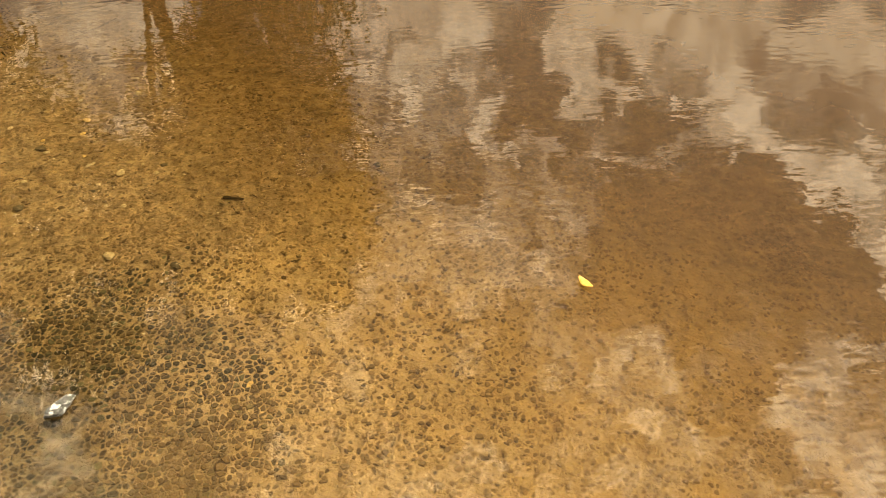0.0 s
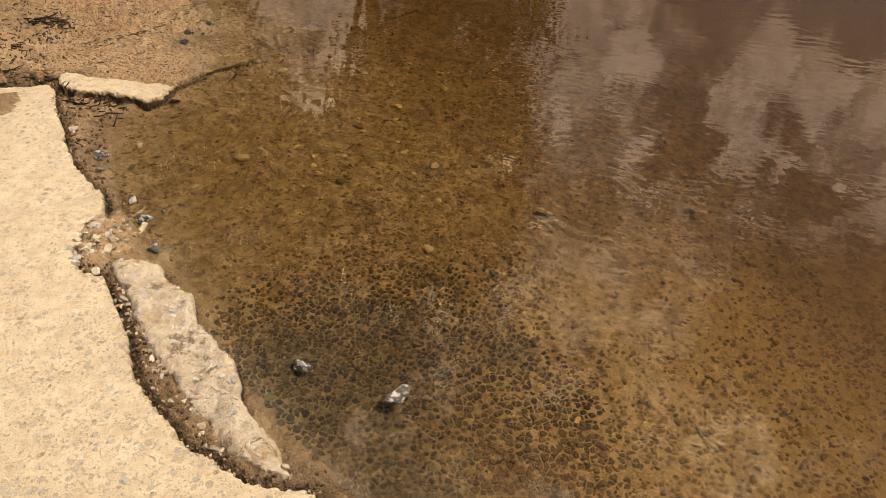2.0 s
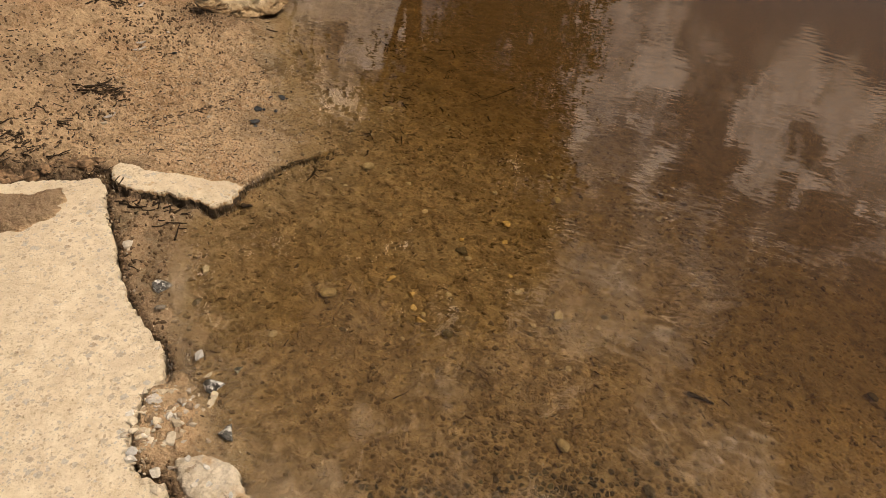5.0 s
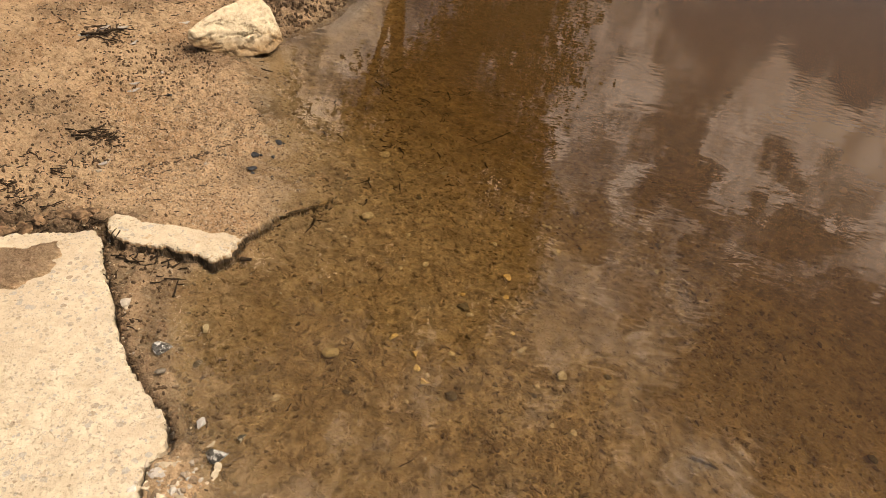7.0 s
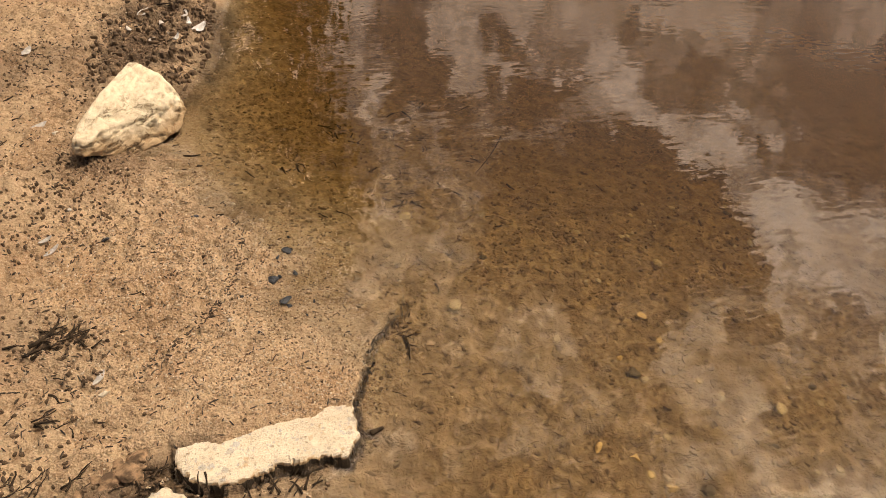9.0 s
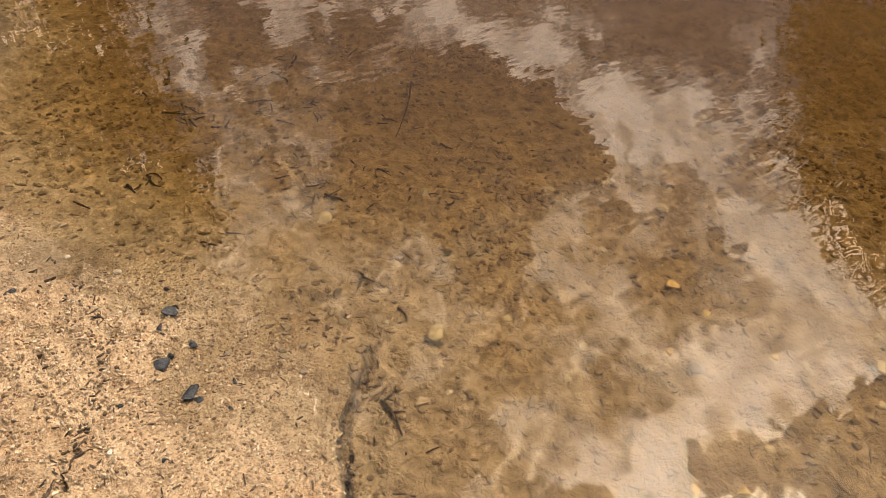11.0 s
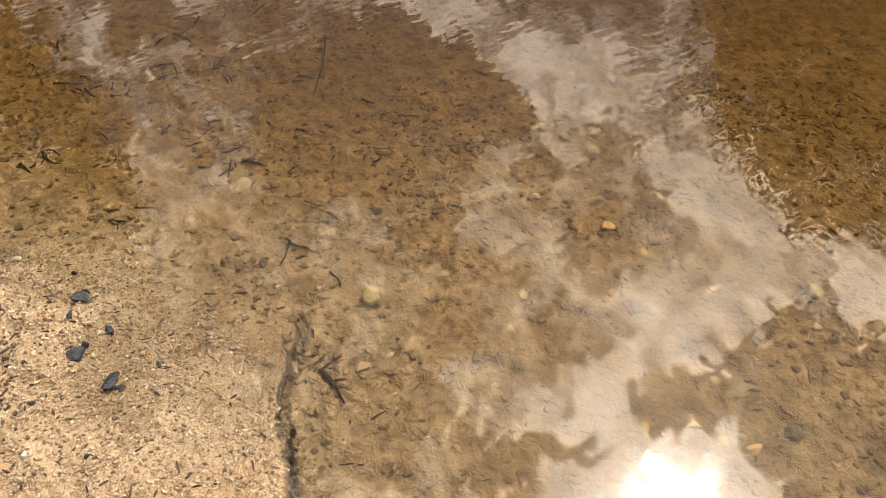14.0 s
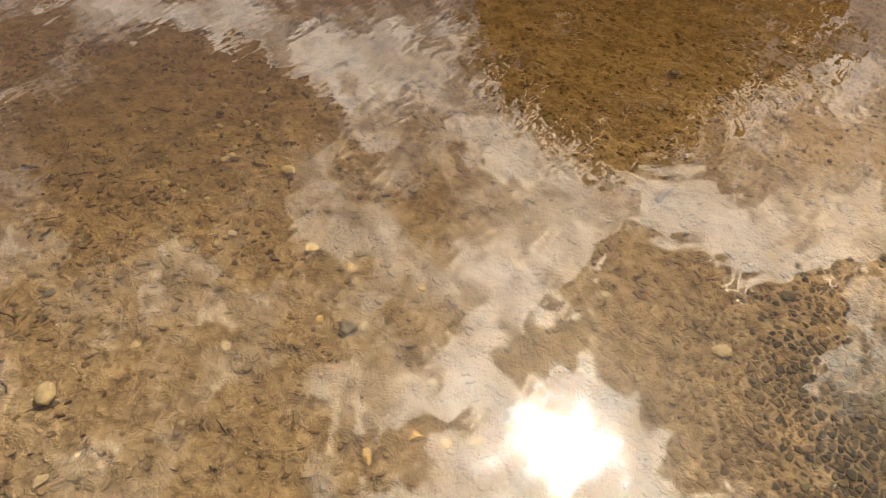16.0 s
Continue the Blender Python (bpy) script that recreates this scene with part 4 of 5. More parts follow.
def main_relief(x, y):
    return 0.0025 * fractal(x, y, 30.0, 4, 71) + 0.003 * fractal(x, y, 6.0, 2, 72)


def strip_top(x, y):
    return 0.03 + 0.008 * np.sin(x * 31) * np.cos(y * 27) - 0.012 * smooth(x, 0.25, 0.6)


def strip_relief(x, y):
    return 0.036 * fractal(x, y, 24.0, 6, 75)


def second_relief(x, y):
    return 0.006 * fractal(x, y, 34.0, 4, 77)


slab = broken_slab("concrete_slab", MAIN_SLAB, lambda x, y: x * 0 + 0.032, main_relief, axis(-1.35, 2.0, 0.0075, 3.4, 1.12), axis(-1.75, 0.22, 0.0075, 2.8, 1.12), 0.09, 0.014, 0.007,
                   CONCRETE, 3)
tagged(slab, "weathered cream concrete slab with a broken crumbling edge beside the water", "concrete slab")
strip = broken_slab("concrete_fragment", BROKEN_STRIP, strip_top, strip_relief, np.arange(-0.15, 0.65, 0.005), np.arange(-1.05, -0.45, 0.005), 0.08, 0.02, 0.014, FRAGMENT, 5)
tagged(strip, "long dirty concrete fragment with rust-brown stains, cracked off the slab", "concrete fragment")
second = broken_slab("sunken_slab", SECOND_SLAB, second_top, second_relief, np.arange(-1.05, -0.1, 0.005), np.arange(0.08, 0.86, 0.005), 0.05, 0.022, 0.008, SUNKEN_CONCRETE, 8)
tagged(second, "tilted concrete slab mostly buried in sand, its pale broken end bare", "concrete slab")


# ---- stones ----
def stone_bm(size, seed, flat=0.6, rough=0.25, level=2, cut=0.0):
    """A stone with faces and worn edges, resting with its middle at the origin."""
    rng = random.Random(seed)
    bm = bmesh.new()
    bmesh.ops.create_icosphere(bm, subdivisions=level, radius=0.5)
    planes = []
    for _ in range(12 if cut == 0 else 9):
        v = Vector((rng.gauss(0, 1), rng.gauss(0, 1), rng.gauss(0, 0.8))).normalized()
        planes.append((v, rng.uniform(0.20, 0.42) * (1 - cut)))
    off = Vector((rng.uniform(-9, 9), rng.uniform(-9, 9), rng.uniform(-9, 9)))
    for v in bm.verts:
        p = v.co.copy()
        for nrm, dist in planes:
            over = p.dot(nrm) - dist
            if over > 0:
                p -= nrm * over * 0.95
        p += p.normalized() * rough * 0.25 * noise.noise(p * 4 + off)
        v.co = Vector((p.x * size[0], p.y * size[1], p.z * size[2] * flat))
    return bm


def stone(name, x, y, size, seed, mat, label, category="pebble", sink=0.3, turn=None, flat=0.65, level=2, z=None, group="", cut=0.0):
    k = 1 + cut * 0.9
    bm = stone_bm((size * k, size * 0.78 * k, size * 0.8 * k), seed, flat, level=level, cut=cut)
    ob = part(name, bm, mat)
    low = min(v.co.z for v in ob.data.vertices)
    high = max(v.co.z for v in ob.data.vertices)
    base = ground_at(x, y) if z is None else z
    ob.matrix_world = pose(x, y, base - low - (high - low) * sink, 0, 0, (seed * 67) % 360 if turn is None else turn)
    return tagged(ob, label, category, group)


# the large rock on the shore: a wedge with a smooth back and a broken face towards the water
def large_rock():
    bm = bmesh.new()
    ridge = [(-0.118, -0.150, 0.105), (-0.105, -0.10, 0.118), (-0.065, -0.035, 0.142), (-0.022, 0.055, 0.165), (0.022, 0.125, 0.182), (0.05, 0.12, 0.182)]
    back = [(-0.145, -0.10, 0.02), (-0.118, 0.02, 0.03), (-0.06, 0.12, 0.02), (0.015, 0.175, 0.02), (0.10, 0.16, 0.02)]
    side = [(0.145, 0.07, 0.105), (0.156, 0.03, 0.075), (0.158, 0.10, 0.02), (0.148, 0.03, 0.0), (0.10, 0.10, 0.155)]
    face = [(-0.118, -0.152, 0.065), (-0.09, -0.135, 0.03), (-0.035, -0.125, 0.0), (0.025, -0.073, 0.0), (0.098, -0.04, 0.0), (0.045, -0.055, 0.062), (-0.045, -0.12, 0.066),
            (0.10, -0.005, 0.085), (0.03, -0.01, 0.118)]
    vs = [bm.verts.new(p) for p in ridge + back + side + face]
    bmesh.ops.convex_hull(bm, input=vs)
    for v in [v for v in bm.verts if not v.link_faces]:
        bm.verts.remove(v)
    for _ in range(4):
        bmesh.ops.triangulate(bm, faces=bm.faces[:])
        long_edges = [e for e in bm.edges if e.calc_length() > 0.007]
        bmesh.ops.subdivide_edges(bm, edges=long_edges, cuts=1)
    bmesh.ops.triangulate(bm, faces=bm.faces[:])
    for _ in range(2):
        bmesh.ops.smooth_vert(bm, verts=bm.verts, factor=0.3, use_axis_x=True, use_axis_y=True, use_axis_z=True)
    bm.normal_update()
    moves = []
    for v in bm.verts:
        p = v.co
        broken = max(0.0, min(1.0, 1.5 * (0.55 * v.normal.x - 0.8 * v.normal.y) + 0.05 - 0.25 * v.normal.z))
        d = 0.006 * noise.fractal(p * 9, 1.0, 2.1, 4) + (0.0012 + 0.004 * broken) * noise.fractal(p * 42, 0.9, 2.1, 4)
        # ledges and clefts run along the length of the rock
        q = Vector((p.x * 5 + p.y * 8, p.x * 15 - p.y * 10, p.z * 19))
        ledge = abs(noise.fractal(q + Vector((3, 5, 1)), 0.8, 2.3, 5))
        d -= 0.030 * max(0.0, broken - 0.2) * max(0.0, 0.14 - ledge) * 4
        under = max(0.0, min(1.0, (0.05 - p.z) / 0.05)) * max(0.0, min(1.0, (-0.02 - p.x) / 0.05)) * max(0.0, -v.normal.y)
        d -= 0.030 * under
        moves.append(v.normal * d)
    for v, m in zip(bm.verts, moves):
        v.co += m
    ob = part("rock", bm, ROCK, smooth=True)
    ob.matrix_world = pose(-0.915, 1.335, ground_at(-0.91, 1.33) - 0.008)
    return tagged(ob, "large cream sandstone rock with rough broken faces on the sand", "rock")


large_rock()

# crumbling ledges of soil behind the slab
rng = random.Random(14)
for i in range(96):
    if i < 70:
        k = rng.random()
        x, y = -1.24 + 0.45 * k, -0.035 + 0.20 * k + 0.03 * math.sin(k * 9)
        x, y = x + rng.gauss(0, 0.012), y + abs(rng.gauss(0, 0.022))
        size = rng.triangular(0.018, 0.075, 0.03)
    else:
        x, y, size = -1.45 + rng.gauss(0, 0.04), 0.375 + rng.gauss(0, 0.03), rng.triangular(0.02, 0.09, 0.035)
    stone("soil_clod", x, y, size, 400 + i, SOIL, "dark crumbling clod of root-bound soil on the sand bank", "soil clod", sink=0.3, turn=rng.gauss(24, 25), flat=0.55, level=3,
          group="soil clods")

for x, y, size, kind in ((0.0, 0.0, 0.042, 0), (0.284, 0.278, 0.036, 1), (0.32, -0.023, 0.034, 1), (0.577, 0.125, 0.034, 0), (0.644, -0.246, 0.036, 0),
                         (-0.152, 0.914, 0.040, 0), (-0.088, 0.544, 0.038, 0), (0.50, 0.62, 0.03, 0), (0.83, -0.30, 0.03, 1), (1.36, 0.15, 0.03, 1)):
    stone("pebble", x, y, size * 1.5, int(abs(x * 991 + y * 577)) + 3, BROWN_STONE if kind == 0 else DARK_STONE,
          "brown worn pebble lying on the pond bed" if kind == 0 else "dark grey pebble lying on the pond bed", sink=0.12, flat=0.8, level=3, cut=-0.35, group="pebbles on the bed")
lay = random.Random(77)
for i in range(64):
    x, y = lay.uniform(-0.25, 0.85), lay.uniform(-0.2, 0.95)
    if x > np.interp(y, SHORE_Y, SHORE_X) + 0.12 and not inside(*ragged(np.array([x]), np.array([y]), 0.022, 8), SECOND_SLAB)[0]:
        stone("pebble", x, y, lay.triangular(0.012, 0.036, 0.017), 900 + i, lay.choice((BROWN_STONE, RUBBLE, DARK_STONE, RUBBLE)), "small silty brown pebble on the pond bed",
              sink=0.2, flat=0.6, level=2, cut=-0.2, group="pebbles on the bed")
for x, y, size in ((0.20, 0.075, 0.026), (0.222, 0.032, 0.022), (0.247, -0.005, 0.024), (0.373, 0.444, 0.024), (0.27, 0.33, 0.018), (0.39, 0.36, 0.018),
                   (0.13, 0.11, 0.022), (0.43, 0.23, 0.014), (1.081, -0.692, 0.018)):
    stone("ochre_pebble", x, y, size * 1.3, int(abs(x * 731 + y * 397)) + 5, OCHRE_STONE, "small flat ochre yellow pebble on the pond bed", sink=0.02, flat=0.6, cut=0.25,
          group="ochre pebbles")
for x, y, size in ((-0.317, -0.041, 0.036), (-0.52, -0.05, 0.046), (-0.546, 0.919, 0.022), (-0.621, 0.993, 0.016), (-0.875, 0.37, 0.022), (-0.626, 0.544, 0.014),
                   (-1.13, 1.36, 0.03), (-1.03, 0.98, 0.016), (-0.76, 0.8, 0.012)):
    stone("pale_pebble", x, y, size, int(abs(x * 431 + y * 797)) + 2, PALE_STONE, "pale cream pebble on damp sand", sink=0.2, group="pale pebbles")
for x, y, size in ((-0.117, -0.368, 0.062), (-0.36, -0.156, 0.046), (-0.09, -0.30, 0.03), (-0.03, -0.46, 0.045), (-0.33, -0.22, 0.026), (-0.28, -0.15, 0.03)):
    glint = size > 0.04 or x > -0.1
    stone("dark_stone", x, y, size, int(abs(x * 331 + y * 697)) + 2, SPARKLE if glint else DARK_STONE,
          "wet dark stone with white specks at the water's edge" if glint else "wet dark stone at the water's edge", "stone", sink=0.12, z=max(ground_at(x, y), -0.022),
          level=3, cut=0.35, group="dark stones")
for x, y, size in ((0.461, -0.723, 0.052), (0.697, -0.763, 0.062)):
    stone("speckled_stone", x, y, size, int(size * 3000), SPARKLE, "angular grey speckled stone breaking the water surface", "stone", sink=0.05,
          z=-0.010, flat=0.9, level=3, cut=0.4, group="speckled stones")


# rubble in the notch and the crack of the broken slab edge
rng = random.Random(11)
for i in range(240):
    k = rng.random()
    in_notch = i < 140
    if in_notch:
        x, y = -0.155 + rng.gauss(0, 0.045), -0.49 + rng.gauss(0, 0.055)
        size = rng.triangular(0.006, 0.036, 0.011)
    else:
        x, y = -0.03 + 0.42 * k + rng.gauss(0, 0.012), -0.635 - 0.33 * k + rng.gauss(0, 0.012)
        size = rng.triangular(0.006, 0.026, 0.009)
    level = max(0.004, ground_at(x, y))
    if inside(np.array([x]), np.array([y]), MAIN_SLAB)[0]:
        if edge_distance(np.array([x]), np.array([y]), MAIN_SLAB)[0] < 0.022 and in_notch:
            level = 0.03
        else:
            x += 0.03
            y += 0.03
            level = max(0.004, ground_at(x, y))
    stone("rubble_stone", x, y, size, 100 + i, rng.choice((PALE_STONE, PALE_STONE, FRAGMENT_STONE, RUBBLE)) if rng.random() < (0.85 if in_notch else 0.4) else RUBBLE,
          "dusty loose rubble stone in the broken slab edge", "stone", sink=0.35, level=2, cut=0.3, z=level, group="rubble at the slab edge")


# ---- sticks, twigs, charcoal and leaves ----
def stick_bm(length, radius, bend, seed, sides=6, forks=0):
    rng = random.Random(seed)
    bm = bmesh.new()

    def limb(start, way, ln, rad, steps):
        p, d = Vector(start), Vector(way).normalized()
        prev = None
        for i in range(steps + 1):
            r = rad * (1 - 0.55 * i / steps) * rng.uniform(0.85, 1.15)
            side = d.cross(Vector((0, 0, 1))).normalized()
            up = side.cross(d).normalized()
            ring = [bm.verts.new(p + (side * math.cos(a) + up * math.sin(a)) * r) for a in [2 * math.pi * j / sides for j in range(sides)]]
            if prev:
                for j in range(sides):
                    bm.faces.new((prev[j], prev[(j + 1) % sides], ring[(j + 1) % sides], ring[j]))
            else:
                bm.faces.new(ring[::-1])
            prev = ring
            if i < steps:
                p = p + d * (ln / steps)
                d = (d + Vector((rng.gauss(0, bend), rng.gauss(0, bend), rng.gauss(0, bend * 0.25)))).normalized()
        bm.faces.new(prev)

    limb((-length / 2, 0, 0), (1, 0, 0), length, radius, 6)
    for _ in range(forks):
        sgn = rng.choice((-1, 1))
        limb((rng.uniform(-0.25, 0.25) * length, 0, 0), (1, sgn * rng.uniform(0.5, 1.1), 0.1), length * rng.uniform(0.25, 0.45), radius * 0.6, 4)
    bmesh.ops.recalc_face_normals(bm, faces=bm.faces)
    return bm


def twig(x, y, length, turn, seed, label, name="twig", radius=0.0024, bend=0.14, forks=0, z=None, group=""):
    ob = part(name, stick_bm(length, radius, bend, seed, forks=forks), TWIG, smooth=True)
    base = ground_at(x, y) if z is None else z
    ob.matrix_world = pose(x, y, base + radius * 0.6, 0, 0, turn)
    return tagged(ob, label, name, group)


twig(0.939, -0.009, 0.062, -5, 1, "short thick dark stick sunk on the pond bed", "stick", 0.008, 0.05)
twig(-0.33, 0.215, 0.03, 10, 4, "small dark chip floating by the slab", "stick", 0.008, 0.05, z=-0.004)
SUNKEN = [(-0.14, 1.57, 0.056, -68), (-0.1, 1.48, 0.052, 40), (-0.05, 1.46, 0.069, -66), (0.01, 1.44, 0.049, 0), (-0.37, 1.51, 0.04, -60), (-0.23, 1.31, 0.094, -28),
          (-0.32, 1.2, 0.061, -69), (-0.44, 1.17, 0.067, -93), (-0.48, 1.16, 0.037, -81), (-0.18, 1.08, 0.038, -20), (-0.19, 1.0, 0.036, -56), (-0.1, 0.96, 0.075, -55),
          (-0.02, 1.06, 0.031, -83), (0.03, 1.0, 0.045, -43), (0.04, 0.9, 0.063, -121), (-0.04, 0.92, 0.051, 32), (-0.06, 0.8, 0.038, -45), (0.11, 0.84, 0.026, -2),
          (-0.32, 0.93, 0.069, -46), (-0.38, 0.93, 0.036, -42), (0.2, 1.01, 0.063, -67), (-0.19, 0.53, 0.031, -52), (-0.12, 0.61, 0.043, -90)]
for i, (x, y, ln, turn) in enumerate(SUNKEN):
    twig(x, y, ln * 0.9, turn, 40 + i, "dark waterlogged twig lying on the pond bed", radius=0.0022 + 0.0009 * (i % 3), bend=0.26, forks=i % 2, group="sunken twigs")
twig(0.18, 1.19, 0.22, -122, 2, "long thin dark stick lying on the pond bed", "stick", 0.0026, 0.08)
twig(0.02, 1.53, 0.055, 42, 3, "short thick dark stick on the pond bed", "stick", 0.0045, 0.12)
twig(-0.31, 1.56, 0.077, 62, 8, "short thick dark stick on the pond bed", "stick", 0.006, 0.08, 1)
twig(-0.33, 1.41, 0.063, -34, 9, "short thick dark stick on the pond bed", "stick", 0.004, 0.1, 1)
twig(-0.22, 0.43, 0.075, -73, 5, "forked dark twig lying on the pond bed", radius=0.0038, forks=2)
twig(-0.32, 0.38, 0.041, -116, 6, "forked dark twig lying on the pond bed", radius=0.0034, forks=2)
twig(-0.74, 1.23, 0.05, -10, 10, "dark stick lying in the shallows by the rock", "stick", 0.0035, 0.1)
twig(-0.58, 1.15, 0.06, -50, 11, "dark stick lying in the shallows", "stick", 0.0035, 0.06)
twig(-0.66, 0.94, 0.03, 15, 12, "short black stick on the wet sand", "stick", 0.005, 0.05)
under = random.Random(21)
for i in range(18):
    x, y = under.gauss(-0.05, 0.25), under.gauss(1.15, 0.42)
    if x < np.interp(y, SHORE_Y, SHORE_X) + 0.05:
        continue
    twig(x, y, under.uniform(0.012, 0.045), under.uniform(0, 180), 200 + i, "thin dark twig lying on the pond bed", radius=under.uniform(0.001, 0.0026), bend=0.26,
         forks=1 if under.random() < 0.3 else 0, group="sunken twigs")
for cx_, cy_, n in ((-0.13, 0.98, 9), (-0.17, 1.12, 6), (-0.28, 1.38, 7), (-0.42, 1.17, 5), (0.0, 1.5, 6), (0.12, 1.15, 5), (-0.12, 1.32, 6), (0.1, 0.85, 4), (-0.21, 0.50, 3), (-0.10, 0.72, 5), (-0.02, 1.30, 5)):
    for i in range(n):
        x, y = cx_ + under.gauss(0, 0.03), cy_ + under.gauss(0, 0.03)
        twig(x, y, under.uniform(0.02, 0.06), under.gauss(-50, 45), 700 + i + int(abs(cx_ * 991)), "dark waterlogged twig in a tangle on the pond bed", radius=under.uniform(0.0012, 0.003), bend=0.3,
             forks=i % 2, group="sunken twigs")
for i in range(16):
    x, y = under.uniform(-0.3, 0.6), under.uniform(-0.35, 0.45)
    if x < np.interp(y, SHORE_Y, SHORE_X) + 0.05:
        continue
    twig(x, y, under.uniform(0.015, 0.05), under.uniform(0, 180), 300 + i, "thin dark twig lying on the pond bed", radius=under.uniform(0.001, 0.002), bend=0.2,
         group="sunken twigs")
for x, y, n, spread in ((-0.98, 0.53, 26, 0.045), (-1.38, 1.16, 30, 0.075), (-0.90, 0.14, 16, 0.05), (-0.98, 0.11, 12, 0.05), (-1.08, 0.36, 4, 0.02), (-0.98, 0.33, 5, 0.03),
                        (-0.94, 0.39, 5, 0.03), (-1.06, 0.23, 10, 0.05), (-0.75, 0.17, 9, 0.03), (-0.78, 0.19, 4, 0.02), (-1.5, 1.6, 10, 0.1), (-0.62, 0.02, 6, 0.02), (-0.83, 1.88, 18, 0.07), (-0.80, 2.1, 9, 0.07), (-1.25, 1.3, 6, 0.12), (-0.62, 0.08, 9, 0.03), (-0.70, 0.13, 8, 0.02), (-0.48, 0.13, 8, 0.02), (-0.55, 0.115, 6, 0.03),
                        (-0.47, 0.05, 6, 0.02), (-0.5, -0.1, 8, 0.03), (-0.84, 0.66, 2, 0.006)):
    for i in range(n):
        px, py = x + under.gauss(0, spread), y + under.gauss(0, spread * 0.5)
        twig(px, py, under.uniform(0.014, 0.055), under.gauss(35, 50), int(500 + abs(px * 7919 + py * 131)), "dark dry twig on the sand bank",
             radius=under.uniform(0.0012, 0.0034), bend=0.22, group="twigs on the bank", z=ground_at(px, py) + under.uniform(0.0, 0.005))

for x, y, ln, turn, rad in ((-0.99, 0.52, 0.11, 42, 0.006), (-0.95, 0.555, 0.07, 55, 0.005), (-1.02, 0.50, 0.06, 20, 0.006), (-1.38, 1.17, 0.16, 60, 0.006), (-1.35, 1.20, 0.10, 35, 0.007),
                            (-1.42, 1.10, 0.09, 75, 0.006), (-1.33, 1.13, 0.12, 15, 0.005), (-0.90, 0.195, 0.07, 30, 0.004), (-0.98, 0.19, 0.08, 25, 0.003),
                            (-1.06, 0.22, 0.07, 5, 0.006), (-0.98, 0.335, 0.05, 20, 0.004), (-0.76, 0.19, 0.04, 65, 0.005), (-1.00, 0.535, 0.09, 30, 0.008), (-0.96, 0.54, 0.08, 48, 0.007), (-1.40, 1.15, 0.13, 45, 0.009), (-1.36, 1.18, 0.11, 68, 0.008)):
    twig(x, y, ln, turn, int(abs(x * 877 + y * 313)), "dark weathered stick in a small heap on the sand", "stick", rad * 0.6, 0.2, 2, z=ground_at(x, y) + 0.002, group="sticks on the bank")

for x, y, size in ((-0.526, 0.675, 0.034), (-0.49, 0.778, 0.03), (-0.497, 0.606, 0.038), (-0.51, 0.69, 0.016), (-0.475, 0.79, 0.018), (-0.49, 0.585, 0.016), (-0.47, 0.70, 0.022), (-0.51, 0.74, 0.018), (-0.43, 0.60, 0.012), (-0.60, 0.62, 0.012),
                   (-0.72, 0.93, 0.022), (-0.56, 0.50, 0.012), (-0.45, 0.55, 0.011), (-0.93, 0.85, 0.024), (-0.70, 0.50, 0.012), (-0.48, 0.84, 0.012)):
    stone("charcoal", x, y, size, int(abs(x * 531 + y * 917)), CHARCOAL, "black charcoal flake on the wet sand", "charcoal", sink=0.1, flat=0.5, level=2, cut=0.35, group="charcoal flakes")


def leaf_bm(length, width, curl, seed):
    rng = random.Random(seed)
    bm = bmesh.new()
    n = 7
    rows = []
    for i in range(n + 1):
        k = i / n
        w = width * 0.5 * math.sin(math.pi * min(1, k * 0.94 + 0.04)) ** 0.8 * rng.uniform(0.85, 1.1)
        z = curl * (k - 0.5) ** 2 * 4
        rows.append([bm.verts.new(((k - 0.5) * length, s * w, z + abs(s) * curl * 0.5 + t)) for t in (0.0006, -0.0006) for s in (-1, 0, 1)])
    for a, b in zip(rows, rows[1:]):
        for j in (0, 1):
            bm.faces.new((a[j], b[j], b[j + 1], a[j + 1]))
            bm.faces.new((a[j + 3], a[j + 4], b[j + 4], b[j + 3]))
        bm.faces.new((a[0], a[3], b[3], b[0]))
        bm.faces.new((a[2], b[2], b[5], a[5]))
    bmesh.ops.recalc_face_normals(bm, faces=bm.faces)
    return bm


leaf = part("leaf", leaf_bm(0.046, 0.021, 0.007, 3), YELLOW_LEAF, smooth=True)
leaf.matrix_world = pose(1.885, -0.475, 0.003, 0, 0, -55)
tagged(leaf, "yellow fallen leaf floating on the water", "leaf")
for x, y, ln, wd, turn in ((-1.50, 1.62, 0.05, 0.034, 20), (-1.30, 1.86, 0.05, 0.028, 70), (-1.18, 1.40, 0.05, 0.022, 30), (-0.93, 2.05, 0.055, 0.03, 50), (-0.86, 1.96, 0.04, 0.02, 110),
                           (-1.07, 0.87, 0.035, 0.012, 35), (-1.05, 0.83, 0.045, 0.013, 50), (-0.89, 0.42, 0.04, 0.014, 60), (-1.40, 1.18, 0.06, 0.016, 60), (-1.34, 1.22, 0.05, 0.014, 20), (-1.44, 1.12, 0.05, 0.018, 35),
                           (-0.83, 1.92, 0.045, 0.022, 150), (-0.90, 1.88, 0.04, 0.018, 15), (-0.79, 2.06, 0.05, 0.024, 80), (-0.97, 1.93, 0.035, 0.016, 120), (-1.25, 1.15, 0.04, 0.014, 80)):
    ob = part("dry_leaf", leaf_bm(ln, wd, 0.005, int(ln * 9000 + turn)), DRY_LEAF, smooth=True)
    ob.matrix_world = pose(x, y, ground_at(x, y) + 0.004, 6, -5, turn)
    tagged(ob, "grey curled dry leaf on the sand bank", "leaf", "dry leaves")


